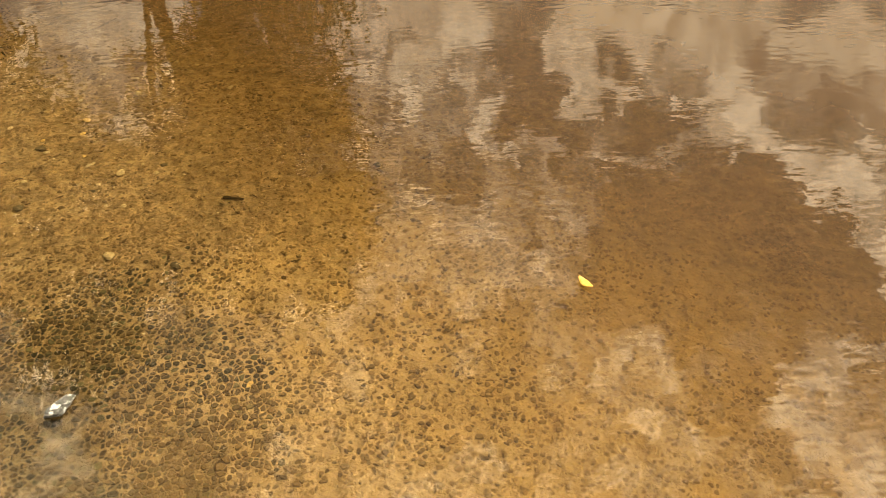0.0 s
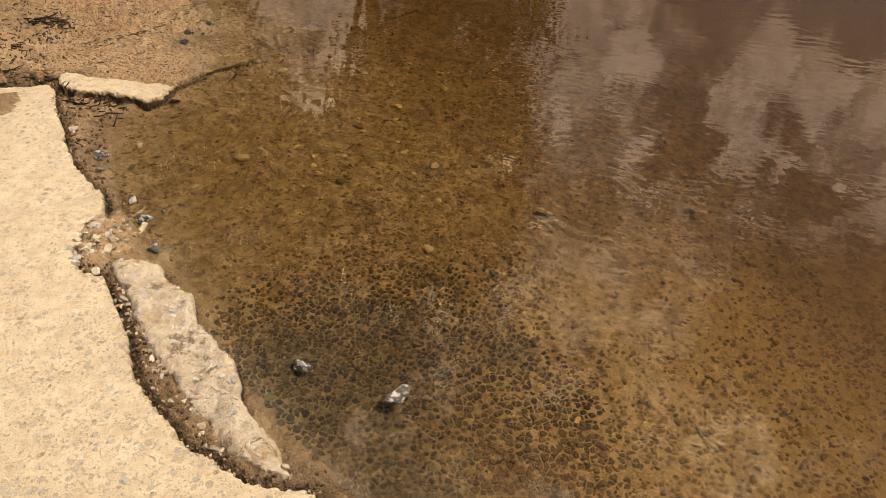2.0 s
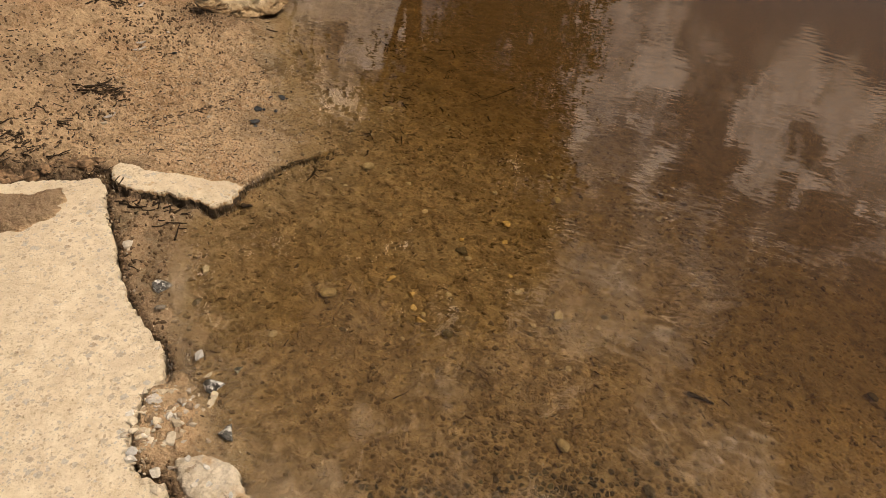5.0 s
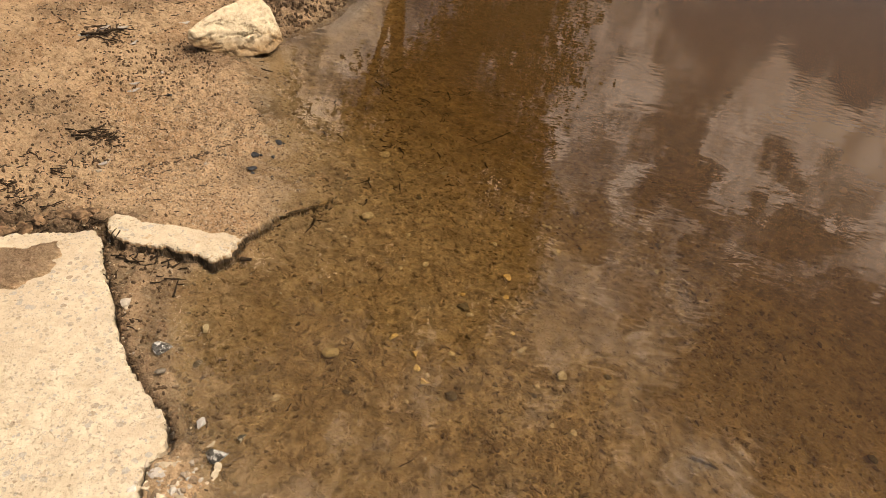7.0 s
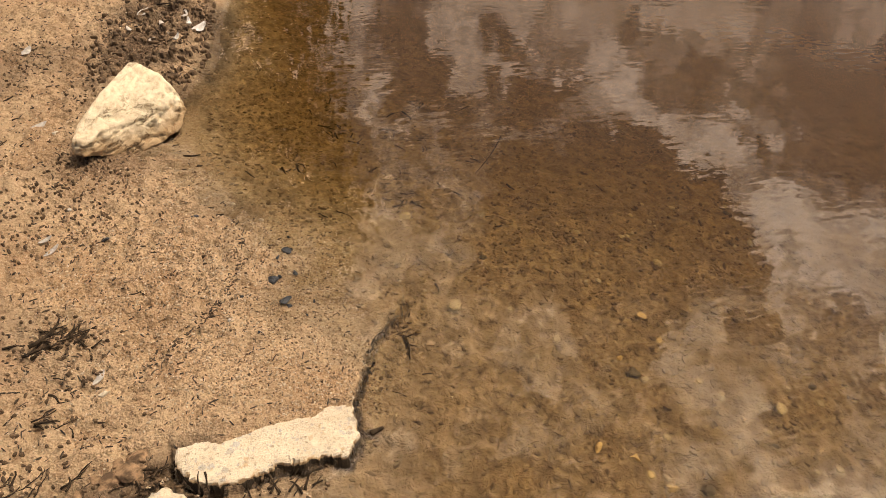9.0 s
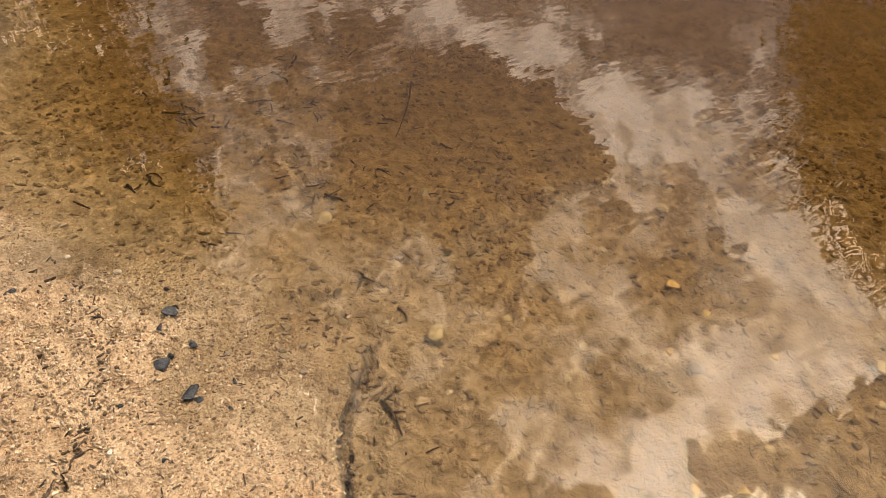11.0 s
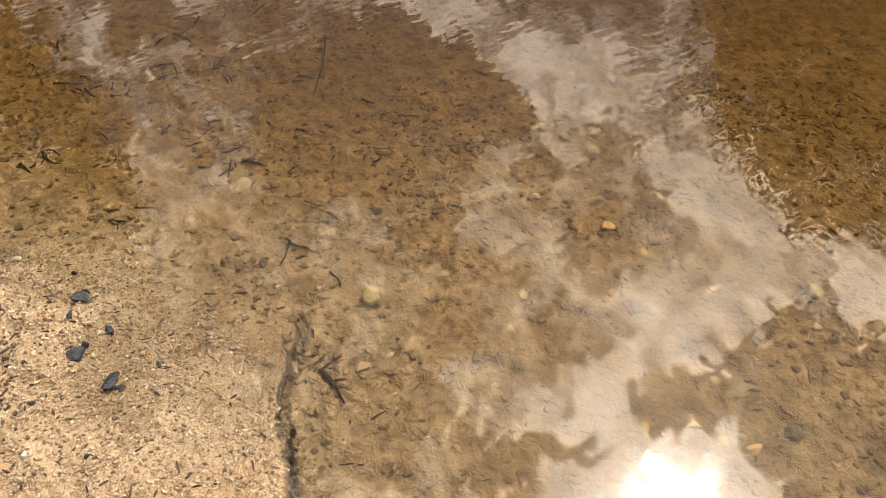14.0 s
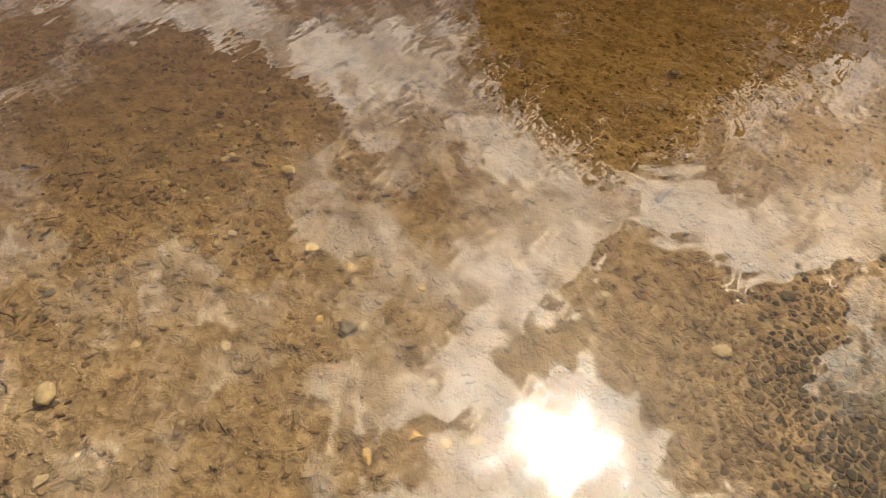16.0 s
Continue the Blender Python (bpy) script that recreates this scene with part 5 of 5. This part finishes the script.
for x, y, ln, wd, turn in ((-0.735, 1.965, 0.062, 0.036, 40), (-0.765, 1.94, 0.04, 0.018, 100), (-0.805, 1.85, 0.036, 0.014, 60)):
    ob = part("bleached_leaf", leaf_bm(ln, wd, 0.014, int(ln * 9000 + turn)), PALE_LEAF, smooth=True)
    ob.matrix_world = pose(x, y, ground_at(x, y) + 0.016, 10, -8, turn)
    tagged(ob, "pale bleached curled leaf on the heap of soil", "leaf", "bleached leaves")


# ---- trees across the pond, seen as reflections ----
def tube(bm, path, radii, sides=9):
    prev = None
    for i, (p, r) in enumerate(zip(path, radii)):
        d = (path[min(i + 1, len(path) - 1)] - path[max(i - 1, 0)]).normalized()
        side = d.cross(Vector((0.3, 1, 0.1))).normalized()
        up = side.cross(d)
        ring = [bm.verts.new(p + (side * math.cos(a) + up * math.sin(a)) * r) for a in [2 * math.pi * j / sides for j in range(sides)]]
        if prev:
            for j in range(sides):
                bm.faces.new((prev[j], prev[(j + 1) % sides], ring[(j + 1) % sides], ring[j]))
        prev = ring
    bm.faces.new(prev)


def tall_tree(x, y, trunk_r, blobs, leaves, seed, label):
    """blobs: centre and radii of the masses of the crown, from the foot of the trunk."""
    rng = random.Random(seed)
    z0 = ground_at(x, y) - 0.2
    base = new("tree")
    base.location = (x, y, z0)
    tagged(base, label, "tree")
    bm = bmesh.new()
    top = max(b[2] for b in blobs)
    path = [Vector((0.12 * math.sin(k * 5 + seed), 0.12 * math.cos(k * 4), k * top)) for k in [i / 7 for i in range(8)]]
    tube(bm, path, [trunk_r * (1.25 if i == 0 else 1 - i * 0.11) for i in range(8)])
    for bx, by, bz, rx, ry, rz in blobs:
        a = path[2 + rng.randrange(4)]
        c = Vector((bx, by, bz))
        mid = (a + c) / 2 + Vector((0, 0, -0.3))
        tube(bm, [a, mid, c, c + (c - mid) * 0.4], [trunk_r * 0.4, trunk_r * 0.28, trunk_r * 0.15, 0.02], 6)
    part("trunk", bm, BARK, base, smooth=True)
    verts, faces = [], []
    total = sum(b[3] * b[4] * b[5] for b in blobs)
    for bx, by, bz, rx, ry, rz in blobs:
        clumps = []
        for _ in range(int(34 * rx * ry * rz / 2.5) + 14):
            v = Vector((rng.gauss(0, 1), rng.gauss(0, 1), rng.gauss(0, 1))).normalized() * rng.uniform(0.45, 1.0) ** 0.5
            clumps.append(Vector((bx + v.x * rx, by + v.y * ry, bz + v.z * rz)))
        for _ in range(int(leaves * rx * ry * rz / total)):
            c = rng.choice(clumps)
            p = c + Vector((rng.gauss(0, 0.26), rng.gauss(0, 0.26), rng.gauss(0, 0.22)))
            a = Vector((rng.gauss(0, 1), rng.gauss(0, 1), rng.gauss(0, 1))).normalized()
            b = a.cross(Vector((rng.gauss(0, 1), rng.gauss(0, 1), rng.gauss(0, 1)))).normalized()
            ln, wd = rng.uniform(0.07, 0.13), rng.uniform(0.03, 0.05)
            i = len(verts)
            verts += [p - a * ln, p + b * wd, p + a * ln, p - b * wd]
            faces.append((i, i + 1, i + 2, i + 3))
    crown = sheet("crown", verts, faces, LEAF)
    crown.parent = base
    return base


tall_tree(-2.9, 10.6, 0.19, [(1.6, 0, 7.0, 1.8, 1.6, 2.2), (1.9, 0, 4.6, 1.4, 1.5, 1.6), (0.4, 0, 8.6, 1.5, 1.5, 2.0), (2.2, 0.2, 9.2, 1.2, 1.4, 1.6), (0.6, 0, 5.6, 1.4, 1.3, 1.6),
                             (2.2, 0, 2.6, 1.2, 1.3, 1.2), (1.4, 0.2, 10.6, 1.3, 1.3, 1.2), (-0.9, 0, 7.7, 1.2, 1.3, 1.2), (-1.4, 0, 9.3, 1.4, 1.4, 1.6), (-2.3, 0, 8.1, 1.2, 1.2, 1.4)], 33000, 5,
          "tall dark green tree standing on the far bank")
tall_tree(-6.8, 9.7, 0.2, [(0, 0, 7.0, 2.0, 1.8, 2.4), (0.8, 0, 9.8, 1.5, 1.5, 2.0), (-0.8, 0, 5.0, 1.6, 1.6, 1.8), (0.9, 0, 5.2, 1.3, 1.4, 1.7), (0.2, 0, 11.6, 1.2, 1.2, 1.2)], 22000, 6,
          "tall leafy tree with a gap beside its neighbour")
tall_tree(11.0, 3.4, 0.2, [(0.2, 0.8, 6.6, 2.0, 1.7, 2.0), (0, 2.0, 4.6, 1.7, 1.5, 2.0), (0.2, -0.9, 6.8, 1.6, 1.5, 1.9), (0.2, 0.0, 8.2, 1.3, 1.2, 1.1), (0, -1.9, 4.6, 1.6, 1.5, 1.8),
                           (0, 0.2, 4.2, 2.0, 2.0, 1.6), (0, 2.6, 2.6, 1.5, 1.2, 1.4)], 28000, 7,
          "broad dark green tree leaning over the pond bank")


# ---- small pieces of the ground, many of a kind ----
def pebble_geometry(rng, length, width, height, sides=6):
    """A low angular stone: a rim, a shoulder and a flat top."""
    turn = rng.uniform(0, 2 * math.pi)
    c, s = math.cos(turn), math.sin(turn)
    angles = [2 * math.pi * (j + rng.uniform(-0.3, 0.3)) / sides for j in range(sides)]
    jig = [rng.uniform(0.72, 1.15) for _ in angles]
    lean = rng.uniform(-0.3, 0.3)
    pts = []
    for ring, z in ((1.0, -0.6), (0.96, 0.55), (0.74, 0.95)):
        for a, j in zip(angles, jig):
            x, y = math.cos(a) * length * 0.5 * ring * j, math.sin(a) * width * 0.5 * ring * j
            pts.append((x * c - y * s, x * s + y * c, height * (z + lean * math.cos(a))))
    fs = []
    for r in (0, sides):
        for j in range(sides):
            fs.append((r + j, r + (j + 1) % sides, r + sides + (j + 1) % sides, r + sides + j))
    fs.append(tuple(range(2 * sides, 3 * sides)))
    return pts, fs


def scatter(name, spots, sizes, mat, label, category, seed, level=ground_height):
    """Many small low pieces as one mesh."""
    rng = random.Random(seed)
    verts, faces = [], []
    zs = level(np.array([p[0] for p in spots]), np.array([p[1] for p in spots]))
    for (x, y), z in zip(spots, zs):
        ln, wd, ht = sizes(rng, x, y)
        pts, fs = pebble_geometry(rng, ln, wd, ht)
        i = len(verts)
        verts += [(x + a, y + b, z + c) for a, b, c in pts]
        faces += [tuple(i + k for k in f) for f in fs]
    ob = sheet(name, verts, faces, mat)
    return tagged(ob, label, category, kind="stuff")


def bed_cells(x0, x1, y0, y1, pitch, seed):
    """Seeds of angular stones packed side by side, and a size for each."""
    rs = np.random.RandomState(seed)
    nx, ny = int((x1 - x0) / pitch), int((y1 - y0) / pitch)
    gx, gy = np.meshgrid(x0 + pitch * np.arange(nx), y0 + pitch * np.arange(ny), indexing="ij")
    gx = gx + rs.uniform(-0.6, 0.6, gx.shape) * pitch + 0.5 * pitch * (np.arange(ny) % 2)[None, :]
    gy = gy + rs.uniform(-0.6, 0.6, gy.shape) * pitch
    return gx, gy, pitch * rs.triangular(0.1, 0.35, 0.95, gx.shape)


def cell_outline(gx, gy, gr, i, j, gap, reach, rng):
    """The cell of one seed among its neighbours, drawn in by an uneven gap, with corners knocked off."""
    cx, cy, r = gx[i, j], gy[i, j], gr[i, j]
    turn = rng.uniform(0, 6.28)
    poly = [(reach * rng.uniform(0.8, 1.15) * math.cos(a + turn), reach * rng.uniform(0.6, 1.0) * math.sin(a + turn)) for a in (0.3, 1.2, 2.0, 2.9, 3.7, 4.6, 5.5)]
    for di in range(-2, 3):
        for dj in range(-2, 3):
            a, b = i + di, j + dj
            if (di == 0 and dj == 0) or a < 0 or b < 0 or a >= gx.shape[0] or b >= gx.shape[1]:
                continue
            dx, dy = gx[a, b] - cx, gy[a, b] - cy
            ln = math.hypot(dx, dy)
            if ln > 2.6 * reach or ln < 0.002:
                continue
            ux, uy = dx / ln, dy / ln
            lim = ln / 2 + (r * r - gr[a, b] ** 2) / (2 * ln) - gap * rng.uniform(0.3, 1.7)
            cut = []
            for (px, py), (qx, qy) in zip(poly, poly[1:] + poly[:1]):
                dp, dq = px * ux + py * uy - lim, qx * ux + qy * uy - lim
                if dp <= 0:
                    cut.append((px, py))
                if dp * dq < 0:
                    k = dp / (dp - dq)
                    cut.append((px + (qx - px) * k, py + (qy - py) * k))
            poly = cut
            if len(poly) < 3:
                return []
    mx, my = sum(p[0] for p in poly) / len(poly), sum(p[1] for p in poly) / len(poly)
    return [(mx + (x - mx) * k, my + (y - my) * k) for (x, y), k in zip(poly, [rng.uniform(0.82, 1.04) for _ in poly])]


def flat_stone(outline_, height, lean, swell):
    """A low stone on a given outline: a rim, a rounded shoulder and a slightly leaning top."""
    n = len(outline_)
    pts = []
    for ring, z in ((1.0, -0.8), (0.95, 0.5), (0.74, 1.0)):
        pts += [(x * ring, y * ring, height * z + lean[0] * x * ring + lean[1] * y * ring + swell * (1 - ring)) for x, y in outline_]
    fs = [(r + k, r + (k + 1) % n, r + n + (k + 1) % n, r + n + k) for r in (0, n) for k in range(n)]
    fs.append(tuple(range(2 * n, 3 * n)))
    return pts, fs


seed_x, seed_y, seed_r = bed_cells(-0.25, 2.6, -1.35, 0.6, 0.0128, 31)
burial = np.clip(0.52 + 1.5 * fractal(seed_x, seed_y, 3.6, 4, 41) + 0.32 * smooth(seed_x, 0.85, 1.5) + 0.8 * smooth(seed_y - 0.22 * np.maximum(seed_x - 0.7, 0), -0.35, 0.2)
                 - 0.45 * smooth(0.60 - np.hypot((seed_x - 0.66) * 0.8, seed_y + 0.86), 0, 0.4), 0, 1)
shore_d = seed_x - np.interp(seed_y, SHORE_Y, SHORE_X)
draw = np.random.RandomState(5).rand(*seed_x.shape)
shown = ((draw > burial * 0.82 + 0.03) & (shore_d > 0.015) & (seed_x + 0.35 * seed_y > -0.1 + 0.2 * draw) & ~inside(seed_x, seed_y, MAIN_SLAB) & ~inside(seed_x, seed_y, BROKEN_STRIP))
rng = random.Random(33)
bed_stones = []
seed_z = ground_height(seed_x, seed_y)
for i, j in zip(*np.nonzero(shown)):
    lost = float(burial[i, j])
    edge = cell_outline(seed_x, seed_y, seed_r, i, j, 0.0005 + 0.0014 * lost, 0.0132 * rng.uniform(0.7, 1.2) * (1 - 0.38 * lost), rng)
    if len(edge) < 3:
        continue
    shape = flat_stone(edge, rng.uniform(0.0012, 0.0034) * (1 - 0.5 * lost), (rng.gauss(0, 0.07), rng.gauss(0, 0.07)), 0.001)
    bed_stones.append((float(seed_x[i, j]), float(seed_y[i, j]), float(seed_z[i, j]), shape, lost + rng.gauss(0, 0.12) > 0.38))
bed_stones.sort(key=lambda b: math.hypot(b[0] - 0.6, b[1] + 0.8))
near_stones, far_stones = bed_stones[:290], bed_stones[290:]
for silted, name, mat, label in ((False, "bed_stones", AGGREGATE, "dark angular aggregate stones set in the pond bed"),
                                 (True, "silted_stones", SILTED, "brown silt-coated stones half sunk in the pond bed")):
    verts, faces = [], []
    for x, y, z, (pts, fs), coated in far_stones:
        if coated == silted:
            k = len(verts)
            verts += [(x + a, y + b, z + c) for a, b, c in pts]
            faces += [tuple(k + q for q in f) for f in fs]
    tagged(sheet(name, verts, faces, mat), label, "stones", kind="stuff")

# loose gravel and lumps of silt on the bed
gr = np.random.RandomState(12)
cx, cy = gr.uniform(-0.7, 1.7, 30000), gr.uniform(-1.0, 2.2, 30000)
d = cx - np.interp(cy, SHORE_Y, SHORE_X)
pick = (d > 0.03) & (gr.rand(len(cx)) < 0.20 + 2.4 * np.maximum(0, fractal(cx, cy, 4.5, 4, 61))) & ~inside(cx, cy, MAIN_SLAB) & ~inside(cx, cy, BROKEN_STRIP)
scatter("bed_gravel", list(zip(cx[pick].tolist(), cy[pick].tolist())), lambda r, x, y: (r.triangular(0.004, 0.028, 0.007), r.triangular(0.004, 0.02, 0.006), r.triangular(0.0015, 0.009, 0.003)), BED_GRAVEL,
        "brown gravel and silt lumps strewn over the pond bed", "gravel", 40)

# pale grains added to the bed in place of sun glints
cx, cy = gr.uniform(-0.4, 1.8, 700), gr.uniform(-1.0, 1.6, 700)
d = cx - np.interp(cy, SHORE_Y, SHORE_X)
pick = (d > 0.03) & ~inside(cx, cy, MAIN_SLAB) & ~inside(cx, cy, BROKEN_STRIP)
scatter("quartz_grains", list(zip(cx[pick].tolist(), cy[pick].tolist())), lambda r, x, y: (r.triangular(0.003, 0.011, 0.004), r.triangular(0.003, 0.008, 0.004), r.triangular(0.0015, 0.005, 0.002)), CRUMB,
        "small pale grains added on the pond bed for sun glints", "grains", 45)

# fine dark litter on the bed and the bank
lr = np.random.RandomState(8)
cx, cy = lr.uniform(-2.2, 1.6, 70000), lr.uniform(-0.9, 3.0, 70000)
d = cx - np.interp(cy, SHORE_Y, SHORE_X)
dens = np.where(d > 0.02, (0.01 + 0.6 * np.maximum(0, fractal(cx, cy, 5.0, 4, 63) - 0.04)) * smooth(cy, -0.7, 0.3) * smooth(1.9 - cx, 0, 1.0), 0.10 + 0.1 * smooth(-d, 0.1, 0.3) + 1.3 * np.maximum(0, fractal(cx, cy, 2.4, 3, 21)) * smooth(-d, 0.1, 0.35))
dens = dens * np.where((cy < 0.12) & (d < 0), 0.0, 1.0)
pick = (lr.rand(len(cx)) < dens) & ~inside(cx, cy, MAIN_SLAB) & ~inside(cx, cy, BARE_TIP) & ~inside(cx, cy, BROKEN_STRIP)
spots = list(zip(cx[pick].tolist(), cy[pick].tolist()))
scatter("plant_litter", spots, lambda r, x, y: (r.triangular(0.004, 0.026, 0.009), r.uniform(0.0016, 0.0042), r.uniform(0.001, 0.003)), CHIPS,
        "fine dark plant litter scattered over sand and pond bed", "litter", 33)
gx_, gy_ = lr.uniform(-2.2, -0.2, 22000), lr.uniform(-0.3, 3.0, 22000)
d = gx_ - np.interp(gy_, SHORE_Y, SHORE_X)
pick = (d < 0.1) & ~inside(gx_, gy_, MAIN_SLAB) & ~inside(gx_, gy_, BARE_TIP) & (lr.rand(len(gx_)) < 0.35 + 1.2 * np.maximum(0, fractal(gx_, gy_, 3.0, 3, 50)))
scatter("sand_grit", list(zip(gx_[pick].tolist(), gy_[pick].tolist())), lambda r, x, y: (r.uniform(0.003, 0.009), r.uniform(0.003, 0.006), r.uniform(0.001, 0.003)), GRIT,
        "coarse grit and small crumbs on the sand", "grit", 34)
gx_, gy_ = lr.uniform(-1.05, -0.25, 30000), lr.uniform(0.26, 1.15, 30000)
d = gx_ - np.interp(gy_, SHORE_Y, SHORE_X)
pick = (d < 0.06) & ~inside(gx_, gy_, BARE_TIP) & (lr.rand(len(gx_)) < 0.3 + 1.5 * fractal(gx_, gy_, 5.0, 3, 51))
scatter("wet_grit", list(zip(gx_[pick].tolist(), gy_[pick].tolist())), lambda r, x, y: (r.triangular(0.0025, 0.010, 0.0038), r.triangular(0.0025, 0.008, 0.0033), r.triangular(0.0008, 0.004, 0.0015)), GRIT,
        "damp coarse grit packed at the water's edge", "grit", 41)
# dark flecks added in lines to draw the ridges in the sand
lines = []
for ax, ay, bx_, by_ in ((-0.83, 0.40, -0.73, 0.51), (-0.73, 0.51, -0.64, 0.62), (-0.64, 0.62, -0.585, 0.76), (-1.05, 0.47, -0.94, 0.585), (-0.585, 0.76, -0.62, 0.93)):
    for k in range(34):
        f = lr.rand()
        lines.append((ax + (bx_ - ax) * f + lr.normal(0, 0.007), ay + (by_ - ay) * f + lr.normal(0, 0.007)))
scatter("drift_litter", lines, lambda r, x, y: (r.triangular(0.005, 0.03, 0.010), r.uniform(0.002, 0.005), r.uniform(0.001, 0.003)), CHIPS,
        "thin lines of dark flecks added along ridges in the sand", "litter", 44)
# mud clods along the bank
gx_, gy_ = lr.uniform(-2.2, -0.4, 30000), lr.uniform(0.2, 3.0, 30000)
d = gx_ - np.interp(gy_, SHORE_Y, SHORE_X)
heap = 0.34 * smooth(0.34 - np.hypot(gx_ + 0.81, (gy_ - 1.9) * 0.6), 0, 0.2) + 0.012 + 0.45 * smooth(0.3 - np.hypot(gx_ + 1.07, gy_ - 0.98), 0, 0.25) + 0.2 * smooth(fractal(gx_, gy_, 2.4, 3, 21), 0.03, 0.16) * smooth(-d, 0.15, 0.4)
pick = (d < -0.02) & (lr.rand(len(gx_)) < heap)
crumbs = list(zip(gx_[pick].tolist(), gy_[pick].tolist()))
# the clods at (-1.02, 1.21) are added for the rock's shaded hollow
for hx, hy, n, sx, sy in ((-0.98, 0.535, 80, 0.045, 0.018), (-1.38, 1.165, 120, 0.07, 0.035), (-0.93, 0.15, 60, 0.07, 0.018), (-1.06, 0.21, 40, 0.06, 0.016), (-1.02, 1.21, 46, 0.05, 0.022),
                          (-0.91, 0.42, 16, 0.02, 0.012), (-0.76, 0.18, 20, 0.02, 0.012)):
    crumbs += [(hx + lr.normal(0, sx), hy + lr.normal(0, sy)) for _ in range(n)]
gx_, gy_ = lr.uniform(-0.8, 0.62, 16000), lr.uniform(-1.05, 0.2, 16000)
pick = (lr.rand(len(gx_)) < soil_shade_mask(gx_, gy_) ** 2 * 1.5) & ~inside(gx_, gy_, MAIN_SLAB) & ~inside(gx_, gy_, BROKEN_STRIP) & ~inside(gx_, gy_, SECOND_SLAB)
crumbs += list(zip(gx_[pick].tolist(), gy_[pick].tolist()))
scatter("mud_clods", crumbs, lambda r, x, y: ((r.uniform(0.005, 0.013), r.uniform(0.004, 0.010), r.uniform(0.003, 0.007)) if math.hypot(x + 0.81, (y - 1.9) * 0.6) > 0.3 else
                       (r.triangular(0.006, 0.042, 0.012), r.triangular(0.005, 0.028, 0.010), r.triangular(0.004, 0.016, 0.006))), CLOD,
        "dark crumbly mud clods on the bank", "clods", 35)

# aggregate that shows in the worn top of the slabs
gx_, gy_ = lr.uniform(-1.3, 1.3, 9000), lr.uniform(-1.5, 0.25, 9000)
worn = (inside(gx_, gy_, MAIN_SLAB) & ~inside(gx_, gy_, SOIL_ON_SLAB) & (edge_distance(gx_, gy_, MAIN_SLAB) > 0.016)
        & (lr.rand(len(gx_)) < 0.05 + 0.4 * (1 - smooth(edge_distance(gx_, gy_, MAIN_SLAB), 0.01, 0.1))))
scatter("slab_aggregate", list(zip(gx_[worn].tolist(), gy_[worn].tolist())), lambda r, x, y: (r.triangular(0.004, 0.02, 0.007), r.triangular(0.004, 0.014, 0.006), r.uniform(0.0006, 0.0010)), SLAB_STONE,
        "small grey and tan aggregate stones showing in the slab", "stones", 37, lambda x, y: 0.0315 + main_relief(x, y))
ex, ey = lr.uniform(-0.85, 0.7, 26000), lr.uniform(-1.12, 0.2, 26000)
off = edge_distance(*ragged(ex, ey, 0.014, 3), MAIN_SLAB)
beside = inside(*ragged(ex, ey, 0.014, 3), MAIN_SLAB)
pick = (lr.rand(len(ex)) < np.where(beside, 0.5 * (1 - smooth(off, 0.004, 0.02)), 0.42 * (1 - smooth(off, 0.01, 0.05))) * smooth(fractal(ex, ey, 11.0, 3, 66), -0.1, 0.14)) & ~inside(ex, ey, SECOND_SLAB) & ~inside(ex, ey, SOIL_ON_SLAB)
edge_level = lambda x, y: np.where(inside(*ragged(x, y, 0.014, 3), MAIN_SLAB), 0.026 + 0 * x, np.where(inside(x, y, BROKEN_STRIP), strip_top(x, y) + strip_relief(x, y), np.maximum(0.0, ground_height(x, y))))
scatter("slab_crumbs", list(zip(ex[pick].tolist(), ey[pick].tolist())), lambda r, x, y: (r.triangular(0.003, 0.016, 0.0045), r.triangular(0.003, 0.011, 0.004), r.triangular(0.001, 0.006, 0.002)), CRUMB,
        "pale concrete crumbs along the broken slab edge", "crumbs", 43, edge_level)
worn = inside(gx_, gy_, BROKEN_STRIP) & (lr.rand(len(gx_)) < 0.42) & (edge_distance(gx_, gy_, BROKEN_STRIP) > 0.012)
rng = random.Random(39)
chips = []
for i in range(10):
    pts, fs = pebble_geometry(rng, rng.uniform(0.008, 0.022), rng.uniform(0.007, 0.016), rng.uniform(0.001, 0.005))
    me = bpy.data.meshes.new("exposed_stone")
    me.from_pydata(pts, [], fs)
    me.materials.append(FRAGMENT_STONE)
    chips.append(me)
for x, y in zip(gx_[worn].tolist(), gy_[worn].tolist()):
    ob = new("exposed_stone", rng.choice(chips))
    ob.parent = strip
    ob.matrix_world = pose(x, y, float(strip_top(x, y) + strip_relief(x, y)), rng.uniform(-12, 12), rng.uniform(-12, 12), rng.uniform(0, 360))

# the bed stones that lie nearest, each a piece of the ground
for x, y, z, (pts, fs), coated in near_stones:
    me = bpy.data.meshes.new("bed_stone")
    me.from_pydata(pts, [], fs)
    me.materials.append(AGGREGATE_ONE)
    ob = new("bed_stone", me)
    ob.parent = ground
    ob.matrix_world = pose(x, y, z)
